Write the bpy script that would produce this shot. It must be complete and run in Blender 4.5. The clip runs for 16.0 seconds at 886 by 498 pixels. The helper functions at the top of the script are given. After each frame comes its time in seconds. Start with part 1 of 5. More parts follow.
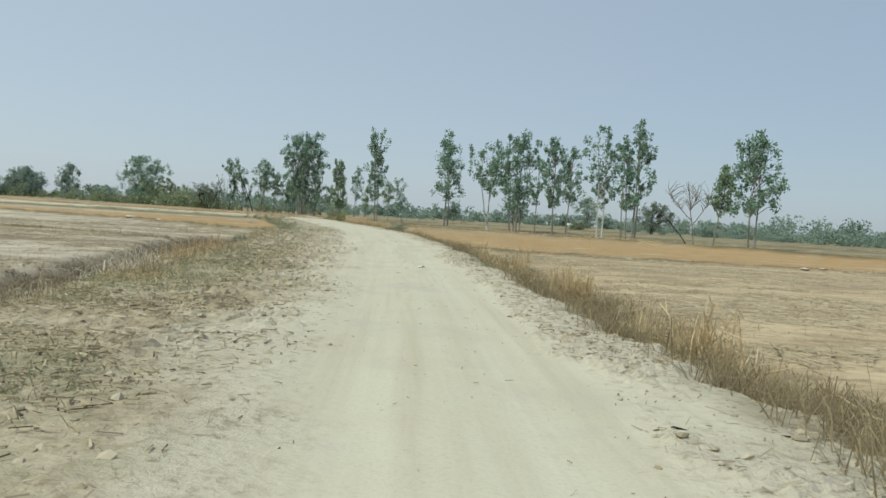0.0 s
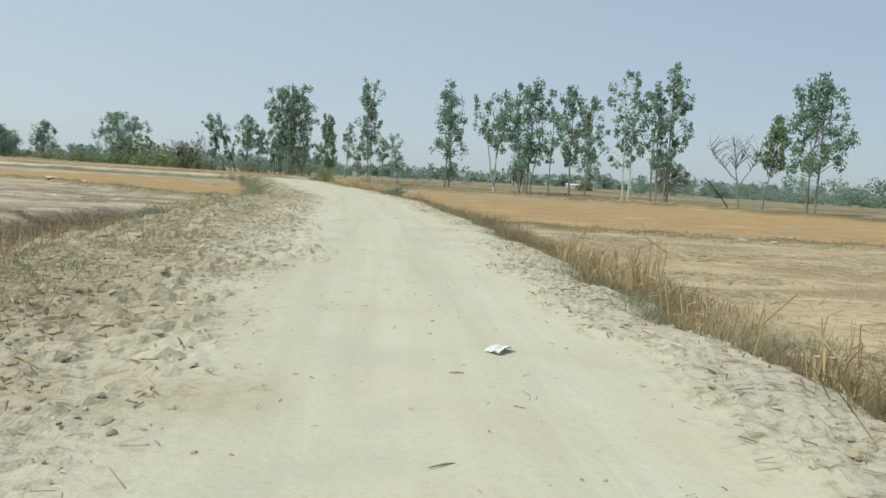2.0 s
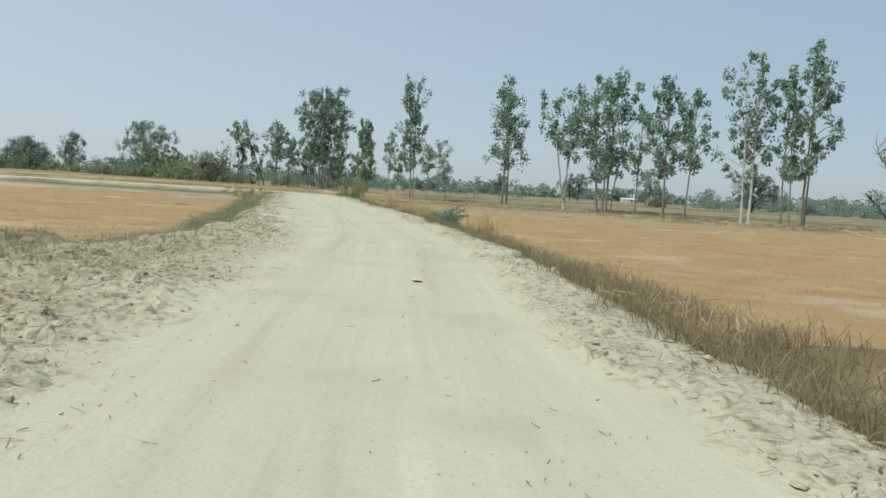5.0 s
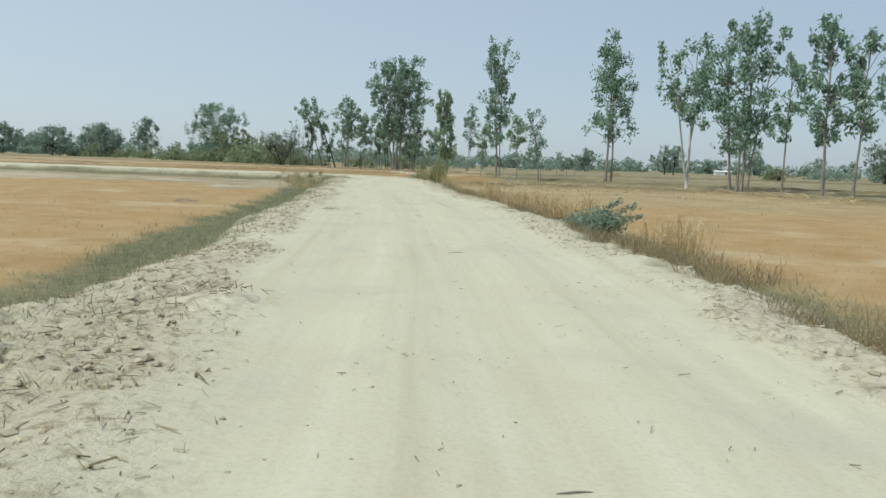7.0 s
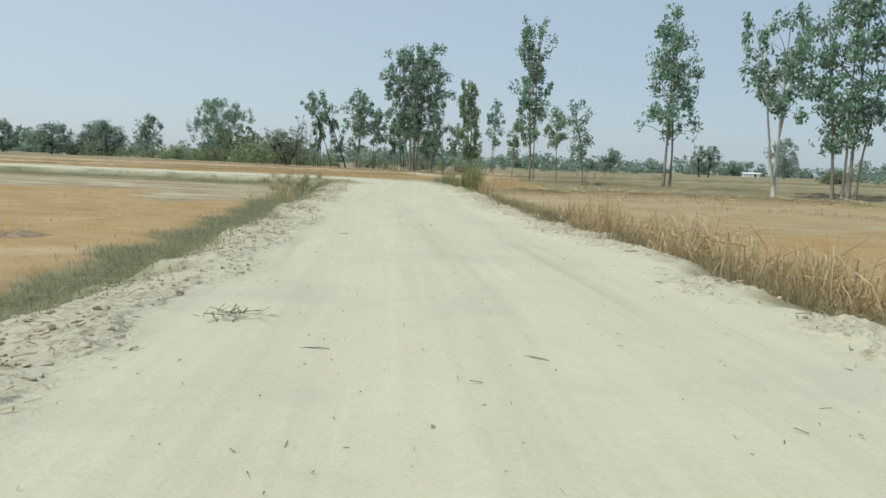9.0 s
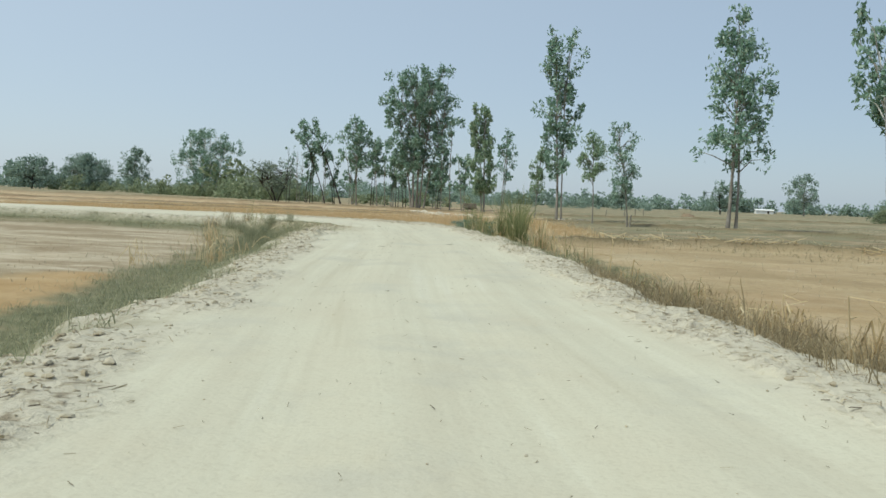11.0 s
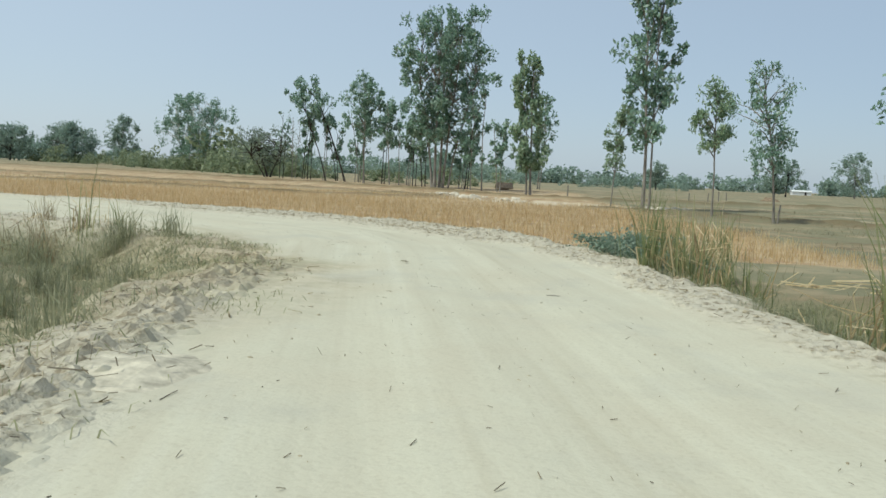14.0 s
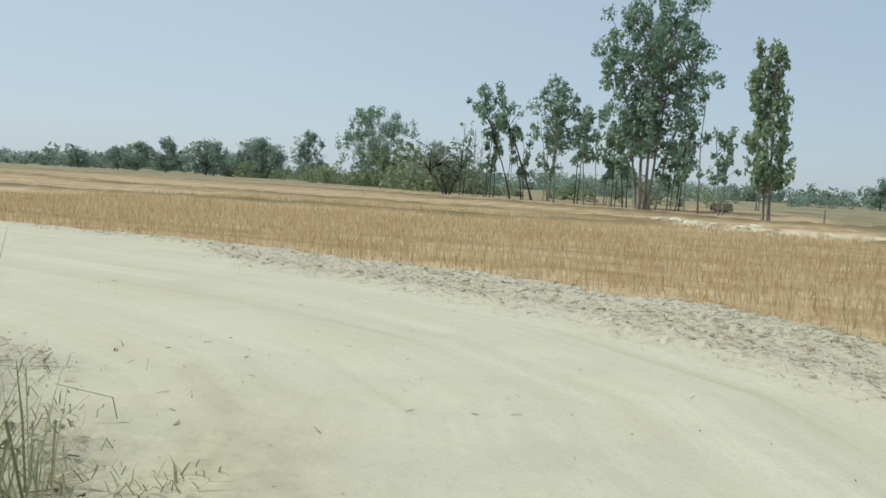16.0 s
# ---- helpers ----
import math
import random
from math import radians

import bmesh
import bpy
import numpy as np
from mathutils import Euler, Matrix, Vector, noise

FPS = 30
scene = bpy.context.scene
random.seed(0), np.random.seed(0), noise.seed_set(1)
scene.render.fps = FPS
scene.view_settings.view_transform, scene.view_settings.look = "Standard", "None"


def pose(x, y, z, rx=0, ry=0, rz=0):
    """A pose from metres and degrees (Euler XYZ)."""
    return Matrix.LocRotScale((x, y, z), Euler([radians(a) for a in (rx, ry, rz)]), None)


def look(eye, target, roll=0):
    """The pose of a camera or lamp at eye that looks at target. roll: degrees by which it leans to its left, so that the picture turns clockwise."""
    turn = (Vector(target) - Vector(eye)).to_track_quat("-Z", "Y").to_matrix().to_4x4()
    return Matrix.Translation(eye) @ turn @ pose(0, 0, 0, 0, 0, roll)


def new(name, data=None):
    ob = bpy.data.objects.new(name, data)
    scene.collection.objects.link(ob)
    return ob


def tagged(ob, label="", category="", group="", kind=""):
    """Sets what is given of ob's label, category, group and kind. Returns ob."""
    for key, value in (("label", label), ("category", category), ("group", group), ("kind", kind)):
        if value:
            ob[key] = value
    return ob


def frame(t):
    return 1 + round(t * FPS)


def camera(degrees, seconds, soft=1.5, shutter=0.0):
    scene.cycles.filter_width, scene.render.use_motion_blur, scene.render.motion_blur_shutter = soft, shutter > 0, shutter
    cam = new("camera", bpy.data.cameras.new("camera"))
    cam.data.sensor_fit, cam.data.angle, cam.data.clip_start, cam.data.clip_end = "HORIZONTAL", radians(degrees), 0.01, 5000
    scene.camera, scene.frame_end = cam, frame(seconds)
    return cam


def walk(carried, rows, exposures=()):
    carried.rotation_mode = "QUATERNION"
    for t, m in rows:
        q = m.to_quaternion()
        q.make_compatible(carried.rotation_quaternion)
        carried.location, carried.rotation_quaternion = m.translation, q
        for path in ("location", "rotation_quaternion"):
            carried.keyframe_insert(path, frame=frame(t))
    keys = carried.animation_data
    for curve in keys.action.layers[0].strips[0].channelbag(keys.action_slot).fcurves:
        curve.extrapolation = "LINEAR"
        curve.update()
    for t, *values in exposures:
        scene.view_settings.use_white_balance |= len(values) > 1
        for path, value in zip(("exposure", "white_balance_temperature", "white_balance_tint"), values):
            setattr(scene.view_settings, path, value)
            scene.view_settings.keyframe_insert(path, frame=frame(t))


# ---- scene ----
cam = camera(57.3, 16.0, soft=1.6)
PATH = [
    (0, (0.255, 0.78, 1.305), (0.243, 2.779, 1.228), 3.4),
    (0.5, (-0.095, 4.74, 1.321), (-0.101, 6.735, 1.18), 3.3),
    (1, (-0.397, 8.349, 1.318), (-0.4, 10.342, 1.161), 3.3),
    (1.5, (-0.651, 12.105, 1.264), (-0.649, 14.096, 1.081), 3.2),
    (2, (-0.883, 15.394, 1.285), (-0.876, 17.386, 1.111), 3.3),
    (2.5, (-1.017, 19.061, 1.198), (-1.019, 21.06, 1.135), 2.5),
    (3, (-1.179, 22.641, 1.196), (-1.19, 24.64, 1.155), 1.3),
    (3.5, (-1.445, 26.741, 1.28), (-1.464, 28.736, 1.145), 1.4),
    (4, (-1.844, 30.59, 1.255), (-1.874, 32.586, 1.124), 2.8),
    (4.2, (-2.014, 32.02, 1.294), (-2.045, 34.015, 1.17), 3.1),
    (6.3, (-4.067, 47.914, 1.284), (-4.335, 49.886, 1.08), 2.3),
    (6.5, (-4.449, 49.534, 1.27), (-4.726, 51.504, 1.063), 2.1),
    (7, (-5.293, 53.195, 1.331), (-5.587, 55.162, 1.122), 1.8),
    (7.5, (-6.184, 57.171, 1.299), (-6.503, 59.133, 1.08), 1.4),
    (7.8, (-6.766, 59.523, 1.265), (-7.088, 61.487, 1.062), 1.3),
    (8, (-7.06, 60.68, 1.263), (-7.387, 62.642, 1.058), 1.8),
    (8.5, (-7.948, 64.513, 1.281), (-8.279, 66.475, 1.071), 2.1),
    (9, (-8.772, 68.055, 1.301), (-9.101, 70.017, 1.092), 2.0),
    (9.5, (-9.583, 71.641, 1.317), (-9.915, 73.601, 1.103), 2.2),
    (10, (-10.461, 75.564, 1.288), (-10.802, 77.53, 1.143), 2.0),
    (10.2, (-10.819, 77.183, 1.259), (-11.16, 79.149, 1.132), 1.8),
    (12.3, (-15.128, 93.18, 1.4), (-15.451, 95.15, 1.278), 2.9),
    (12.5, (-15.493, 94.733, 1.384), (-15.818, 96.701, 1.235), 2.9),
    (13, (-16.505, 98.673, 1.32), (-16.834, 100.637, 1.136), 3.0),
    (13.2, (-16.947, 100.335, 1.317), (-17.27, 102.3, 1.133), 3.0),
    (13.3, (-17.136, 101.057, 1.326), (-17.465, 103.021, 1.139), 3.0),
    (13.5, (-17.435, 102.41, 1.327), (-17.777, 104.372, 1.141), 2.8),
    (14, (-18.325, 105.801, 1.326), (-18.681, 107.761, 1.146), 2.7),
    (14.5, (-19.231, 109.118, 1.299), (-19.613, 111.077, 1.167), 2.8),
    (15, (-20.129, 112.06, 1.279), (-20.568, 114.007, 1.15), 3.5),
    (15.5, (-21.219, 114.451, 1.391), (-21.792, 116.362, 1.251), 3.5),
    (16, (-22.764, 116.918, 1.463), (-23.538, 118.756, 1.3), 3.0),
]
walk(cam, [(t, look(eye, target, roll)) for t, eye, target, roll in PATH], [(t, ev, kelvin, 1.5) for t, ev, kelvin in ((0.0, -0.05, 6400), (1.0, 0.04, 6450), (2.2, 0.04, 6450), (3.0, -0.16, 6700), (3.5, -0.08, 6550), (4.0, -0.05, 6450), (6.3, 0.04, 6350), (10.0, 0.03, 6300), (12.3, 0.03, 6200), (14.0, 0.02, 6200), (16.0, 0.02, 6300))])

# ---- world and sun ----
SUN_EL, SUN_AZ = 57.0, -125.0      # degrees; azimuth from +y towards +x
world = bpy.data.worlds.new("world")
scene.world = world
world.use_nodes = True
wn, wl = world.node_tree.nodes, world.node_tree.links
wn.clear()
sky = wn.new("ShaderNodeTexSky")
sky.sky_type = "NISHITA"
sky.sun_disc = False
sky.sun_elevation = radians(SUN_EL)
sky.sun_rotation = radians(SUN_AZ)
sky.air_density, sky.dust_density, sky.ozone_density, sky.altitude = 1.0, 0.9, 1.6, 50
hz = wn.new("ShaderNodeBackground")
hz.inputs["Strength"].default_value = 0.127
wo = wn.new("ShaderNodeOutputWorld")
veil = wn.new("ShaderNodeMix")        # dry-season haze over the whole sky
veil.data_type = "RGBA"
veil.inputs["Factor"].default_value = 0.75
towards = wn.new("ShaderNodeSeparateXYZ")
wl.new(wn.new("ShaderNodeTexCoord").outputs["Generated"], towards.inputs["Vector"])
glare = wn.new("ShaderNodeMapRange")   # the haze is whiter on the sun's hand
glare.inputs["From Min"].default_value, glare.inputs["From Max"].default_value = -0.6, 0.6
wl.new(towards.outputs["X"], glare.inputs["Value"])
haze = wn.new("ShaderNodeMix")
haze.data_type = "RGBA"
haze.inputs["A"].default_value, haze.inputs["B"].default_value = (4.35, 4.8, 5.6, 1), (3.1, 3.6, 4.5, 1)
wl.new(glare.outputs["Result"], haze.inputs["Factor"])
wl.new(haze.outputs["Result"], veil.inputs["B"])
wl.new(sky.outputs["Color"], veil.inputs["A"])
wl.new(veil.outputs["Result"], hz.inputs["Color"])
wl.new(hz.outputs["Background"], wo.inputs["Surface"])

sun_data = bpy.data.lights.new("sun", "SUN")
sun_data.energy, sun_data.angle, sun_data.color = 2.75, radians(1.5), (1.0, 0.97, 0.87)
sun = new("sun", sun_data)
to_sun = Vector((math.sin(radians(SUN_AZ)) * math.cos(radians(SUN_EL)), math.cos(radians(SUN_AZ)) * math.cos(radians(SUN_EL)), math.sin(radians(SUN_EL))))
sun.matrix_world = look(to_sun * 200, (0, 0, 0))
scene.view_settings.exposure = 0.0

# ---- numeric noise, shared by terrain and plants ----
rng = np.random.default_rng(7)


def lattice(ix, iy, seed):
    h = (ix.astype(np.int64) * 374761393 + iy.astype(np.int64) * 668265263 + seed * 1442695041) & 0x7FFFFFFF
    h = ((h ^ (h >> 13)) * 1274126177) & 0x7FFFFFFF
    return ((h ^ (h >> 16)) & 0xFFFF) / 65535.0


def vnoise(x, y, size, seed=0):
    """Smooth noise from 0 to 1 with cells of that size."""
    u, v = np.asarray(x) / size, np.asarray(y) / size
    iu, iv = np.floor(u), np.floor(v)
    fu, fv = u - iu, v - iv
    fu, fv = fu * fu * (3 - 2 * fu), fv * fv * (3 - 2 * fv)
    a, b = lattice(iu, iv, seed), lattice(iu + 1, iv, seed)
    c, d = lattice(iu, iv + 1, seed), lattice(iu + 1, iv + 1, seed)
    return (a * (1 - fu) + b * fu) * (1 - fv) + (c * (1 - fu) + d * fu) * fv


def fnoise(x, y, size, seed=0, octaves=3):
    out, amp, total = 0, 1.0, 0.0
    for k in range(octaves):
        out = out + amp * vnoise(x, y, size / 2 ** k, seed + 17 * k)
        total += amp
        amp *= 0.5
    return out / total


def smooth(a, b, x):
    k = np.clip((np.asarray(x, float) - a) / (b - a), 0, 1)
    return k * k * (3 - 2 * k)


# ---- plan of the ground ----
ROAD_RIGHT = [(3.6, -40), (2.7, 0), (2.2, 9), (1.6, 18), (0.6, 29), (-0.1, 38), (-1.0, 45), (-2.4, 57), (-4.0, 65), (-6.3, 75), (-8.9, 85), (-11.6, 95), (-14.1, 107), (-15.9, 113), (-17.4, 118), (-18.6, 122), (-20.4, 125.4), (-23.5, 127.8), (-27.5, 129.2), (-33, 130.0), (-41, 130.6), (-55, 131.2), (-75, 132), (-135, 135)]
ROAD_LEFT = [(-135, 128), (-75, 125), (-55, 124), (-45, 123.2), (-32, 121.9), (-28, 120.5), (-25.3, 118.8), (-23.2, 116), (-22.3, 112.6), (-21, 107), (-17.8, 95), (-15.2, 85), (-12.9, 75), (-10.4, 65), (-9.0, 57), (-8.0, 45), (-7.0, 38), (-5.9, 30), (-4.6, 18), (-3.5, 10), (-3.1, 0), (-3.0, -40)]
ROAD = ROAD_RIGHT + ROAD_LEFT
BUNDS = [  # ridges between the fields: line, height, half width
    ([(0.6, 47.5), (10, 45.8), (22, 45), (70, 40)], 0.2, 0.55),
    ([(70, 36), (45, 66), (32, 86), (21, 101), (3, 121.5), (-7, 121.5), (-13.5, 118.5)], 0.34, 1.1),
    ([(-120, 88), (-60, 77), (-38, 74), (-26, 68), (-14, 55.5), (-11.2, 53.2)], 0.30, 0.5),
    ([(-42, 44), (-24, 42), (-12, 38)], 0.12, 0.5),
    ([(-140, 123.5), (-75, 120.3), (-45, 119.4), (-29, 117.0), (-26.3, 115.2)], 0.16, 0.9),
    ([(-140, 158), (-74, 157), (-45, 160), (-30, 164)], 0.28, 1.0),
    ([(-150, 190), (-110, 186), (-74, 175), (-36, 170), (-26, 168)], 0.3, 1.1),
    ([(-180, 225), (-120, 212), (-70, 196), (-44, 186), (-20, 176), (12, 187), (50, 190)], 0.35, 1.3),
    ([(-18, 160), (-3, 152), (18, 140), (40, 120), (70, 95)], 0.3, 1.2),
]


def seg_dist(x, y, pts):
    """Distance to a line of points, and the length along it."""
    best, along, done = np.full(x.shape, 1e9), np.zeros(x.shape), 0.0
    for (ax, ay), (bx, by) in zip(pts, pts[1:]):
        dx, dy = bx - ax, by - ay
        n = math.hypot(dx, dy)
        k = np.clip(((x - ax) * dx + (y - ay) * dy) / n ** 2, 0, 1)
        d = np.hypot(x - ax - k * dx, y - ay - k * dy)
        near = d < best
        best, along = np.where(near, d, best), np.where(near, done + k * n, along)
        done += n
    return best, along


def inside(x, y, poly):
    odd = np.zeros(x.shape, bool)
    for (ax, ay), (bx, by) in zip(poly, poly[1:] + poly[:1]):
        if ay != by:
            odd ^= ((ay > y) != (by > y)) & (x < (bx - ax) * (y - ay) / (by - ay) + ax)
    return odd


def terrain(x, y):
    """Height of the ground and how much of each surface lies there."""
    x, y = np.asarray(x, float), np.asarray(y, float)
    dr, along = seg_dist(x, y, ROAD_RIGHT)
    dl, _ = seg_dist(x, y, ROAD_LEFT)
    inn = inside(x, y, ROAD)
    wob = (fnoise(x, y, 1.6, 3) - 0.5) * 0.9 + (vnoise(x, y, 0.45, 5) - 0.5) * 0.35
    s = np.where(inn, np.minimum(dr, dl), -np.minimum(dr, dl)) + wob
    left_side = dl < dr
    # fields: a little lower than the road beside it, rising to its level far off
    far = smooth(25, 75, -s)
    z = -0.42 + 0.42 * far + 0.10 * (fnoise(x, y, 9, 11) - 0.5) + 0.05 * (vnoise(x, y, 1.1, 12) - 0.5)
    out = -s
    ditch = np.exp(-((out - 1.7) / 0.9) ** 2) * 0.22
    z = z - np.where(left_side, 0.7, 1.0) * ditch
    near = 1 - smooth(0.0, 1.5, out)
    wide = np.where(left_side, smooth(-3, 5, y) * (1 - smooth(50, 66, y)), 0.0)
    apron = smooth(-34, -29, x) * (1 - smooth(-21, -19, x)) * smooth(121, 124, y) * np.where(left_side, 0, 1)
    near = np.maximum(near, (1 - smooth(0.6, 3.6, out)) * wide)
    z = z * (1 - near) + near * 0.0
    # rough shoulders
    band = 0.9 + 2.2 * wide + 2.4 * apron
    rough = (1 - smooth(band * 0.5, band, s)) * smooth(-1.2 - 1.2 * wide, -0.2, s)
    rough = rough * smooth(0.14, 0.5, fnoise(x, y, 2.2, 21) + 0.35 * wide + 0.3 * apron)
    clod = (vnoise(x, y, 0.62, 31) - 0.4) * 0.5 + np.abs(vnoise(x, y, 0.34, 32) - 0.5)
    z = z + rough * clod * (0.06 - 0.01 * wide) + 0.022 * np.exp(-((s - 0.25) / 0.35) ** 2)
    # wheel ruts
    road = smooth(-0.25, 0.15, s)
    lat = np.where(inn, dr, -dr)
    rut = np.cos((lat - 1.3) * 2 * math.pi / 1.55) * smooth(0.7, 1.4, s)
    z = z - 0.018 * road * rut + road * 0.03 * (fnoise(x, y, 2.5, 41) - 0.5)
    weedy = wide * smooth(-4.5, -3.0, s) * (1 - smooth(0.9, 2.5, s + (fnoise(x, y, 1.8, 95) - 0.5) * 2.8)) * (y > -2)
    # an overgrown ditch behind the rough bank
    rust_d, _ = seg_dist(x, y, [(-6.6, 8), (-7.5, 15), (-8.5, 21), (-9.3, 28), (-9.9, 35), (-10.8, 44)])
    rust_d = rust_d - 0.9 * smooth(27, 37, y) + (fnoise(x, y, 1.5, 94) - 0.5) * 1.3
    rust = (1 - smooth(0.7, 1.7, rust_d)) * (1 - road) * smooth(4, 9, y)
    z = z - 0.32 * rust
    rough = rough * (1 - 0.8 * rust)
    corner = np.exp(-(((x + 24.4) / 3.4) ** 2 + ((y - 116) / 4.6) ** 2)) * smooth(-4.5, -3, s) * (1 - smooth(0.7, 1.8, s + (fnoise(x, y, 1.4, 93) - 0.5) * 2.6))
    weedy = np.maximum(weedy * (1 - rust) * (1 - 0.45 * smooth(22, 34, y)), 1.2 * corner)
    bund = np.zeros(x.shape)
    for pts, h, w in BUNDS:
        d, _ = seg_dist(x, y, pts)
        d = d + (vnoise(x, y, 1.5, 51) - 0.5) * 0.7
        k = np.exp(-(d / w) ** 2) * (1 - road)
        bund = np.maximum(bund, k * (0.55 + 0.45 * vnoise(x, y, 4, 52)))
        z = z + k * h * (0.6 + 0.6 * vnoise(x, y, 0.9, 53))
    # a dug pit with pale walls
    pit = np.exp(-(((x + 21) / 8.5) ** 2 + ((y - 166.5 + (x + 21) * 0.35) / 3.6) ** 2))
    z = z - 0.8 * smooth(0.3, 0.75, pit + 0.25 * (vnoise(x, y, 1.4, 54) - 0.5))
    side = (x - (-0.19 * y + 4)) > 0
    outside = 1 - smooth(-0.9, 0.0, s)
    # boundary of the golden field on one hand
    line_y = np.interp(x, [-14, -7, 3, 21, 32, 45, 70], [118, 121.5, 121.5, 101, 86, 66, 36])
    gold_r = side * smooth(46, 47, y + (vnoise(x, y, 2, 61) - .5) * 2) * (1 - smooth(-1, 1, y - line_y)) * smooth(1.6, 3.4, out)
    faded = gold_r * 0.6 * smooth(86, 102, y + (fnoise(x, y, 5, 126) - 0.5) * 10)
    gold_r = gold_r - faded
    bund_y = np.interp(x, [-120, -60, -38, -26, -14, -9.5], [88, 77, 74, 68, 55.5, 52])
    arm_y = np.interp(x, [-140, -75, -45, -29, -24], [123, 119.6, 118.6, 116.2, 113])
    left_field = (~side) * smooth(-0.5, 0.8, y - bund_y) * smooth(2.2, 2.9, out) * (y < 122) * (y < arm_y + 1)
    fade = smooth(-0.8, 0.8, y - arm_y + 15 + (fnoise(x, y, 6, 62) - 0.5) * 9 + (x + 30) * -0.25)
    gold_l = left_field * (1 - 0.85 * fade)
    pale_r = side * (1 - smooth(45.5, 46.5, y)) * smooth(1.8, 3.4, out) + faded
    pale_l = (~side) * (1 - smooth(-0.8, 0.6, y - bund_y)) * smooth(2.6, 5.0, out) + left_field * 0.7 * fade
    orange = (y > 126) * smooth(0.0, 0.9, out) * (1 - smooth(-12.8, -10.2, x - (y - 128) * -0.12 + (vnoise(x, y, 2.5, 72) - 0.5) * 2)) * (1 - smooth(178, 240, y + (fnoise(x, y, 14, 71) - .5) * 30) * 0.9)
    orange = np.where(left_side & (y < 128), 0, orange)
    grass = np.exp(-((out - 1.25) / np.where(left_side, 0.95, 1.15)) ** 2) * outside * (1 - 0.75 * wide)
    grass = np.where((y > 126) & ~left_side & (x < -20), 0.35 * grass, grass)
    arm_bank, _ = seg_dist(x, y, BUNDS[4][0])
    lush = smooth(0.05, 0.45, out) * (1 - smooth(2.3, 2.9, out + (fnoise(x, y, 1.3, 90) - 0.5) * 1.2)) * left_side * smooth(48, 60, y) * (y < 125) * (0.7 + 0.3 * vnoise(x, y, 3, 91))
    lush = np.maximum(lush, smooth(0.15, 0.6, out) * (1 - smooth(2.0, 3.0, out + (fnoise(x, y, 1.1, 120) - 0.5) * 1.4)) * ~left_side * smooth(100, 107, y) * (y < 124.5) * 0.9)
    lush = np.clip(lush + 0.95 * np.exp(-(arm_bank / 1.6) ** 2) * (1 - road) * (0.5 + 0.7 * vnoise(x, y, 2.5, 92)), 0, 1)
    pits = smooth(0.12, 0.5, pit) * (1 - smooth(0.8, 1.0, pit))
    return dict(z=z, s=s, lat=lat, along=along, road=road, rough=rough, grass=np.clip(np.maximum(grass, 0.0), 0, 1), bund=bund,
                gold=np.clip(gold_r + gold_l, 0, 1), pale=np.clip(pale_r + pale_l, 0, 1), orange=np.clip(orange, 0, 1), pit=pits, lush=lush, rust=rust, grey=np.clip(pale_l, 0, 1), weedy=np.clip(weedy, 0, 1), left=left_side, inn=inn, wide=wide)


def ground_z(x, y):
    return terrain(np.atleast_1d(x), np.atleast_1d(y))["z"]


# ---- materials ----
def material(name, rough=0.9, spec=0.2):
    m = bpy.data.materials.new(name)
    m.use_nodes = True
    b = m.node_tree.nodes["Principled BSDF"]
    b.inputs["Roughness"].default_value = rough
    b.inputs["Specular IOR Level"].default_value = spec
    return m, m.node_tree.nodes, m.node_tree.links, b


def noise_node(n, l, scale, detail=4.0, vector=None, rough=0.6):
    t = n.new("ShaderNodeTexNoise")
    t.inputs["Scale"].default_value, t.inputs["Detail"].default_value, t.inputs["Roughness"].default_value = scale, detail, rough
    if vector:
        l.new(vector, t.inputs["Vector"])
    return t.outputs["Fac"]


def ramp(n, l, fac, stops):
    r = n.new("ShaderNodeValToRGB")
    e = r.color_ramp.elements
    while len(e) < len(stops):
        e.new(0.5)
    for el, (p, c) in zip(e, stops):
        el.position, el.color = p, (*c, 1)
    l.new(fac, r.inputs["Fac"])
    return r.outputs["Color"]


def mix(n, l, fac, a, b, mode="MIX"):
    m = n.new("ShaderNodeMix")
    m.data_type, m.blend_type = "RGBA", mode
    for sock, v in ((m.inputs["Factor"], fac), (m.inputs["A"], a), (m.inputs["B"], b)):
        if isinstance(v, (int, float)):
            sock.default_value = v
        elif isinstance(v, tuple):
            sock.default_value = (*v, 1)
        else:
            l.new(v, sock)
    return m.outputs["Result"]


def calc(n, l, op, a, b=0.0, clamp=False):
    m = n.new("ShaderNodeMath")
    m.operation, m.use_clamp = op, clamp
    for sock, v in zip(m.inputs, (a, b)):
        if isinstance(v, (int, float)):
            sock.default_value = v
        else:
            l.new(v, sock)
    return m.outputs["Value"]


def attr(n, name):
    a = n.new("ShaderNodeAttribute")
    a.attribute_name = name
    return a.outputs["Fac"]


def bump(n, l, b, height, strength, distance):
    k = n.new("ShaderNodeBump")
    k.inputs["Strength"].default_value, k.inputs["Distance"].default_value = strength, distance
    l.new(height, k.inputs["Height"])
    l.new(k.outputs["Normal"], b.inputs["Normal"])


def scaled(n, l, vector, sx, sy, sz):
    m = n.new("ShaderNodeMapping")
    m.inputs["Scale"].default_value = (sx, sy, sz)
    l.new(vector, m.inputs["Vector"])
    return m.outputs["Vector"]


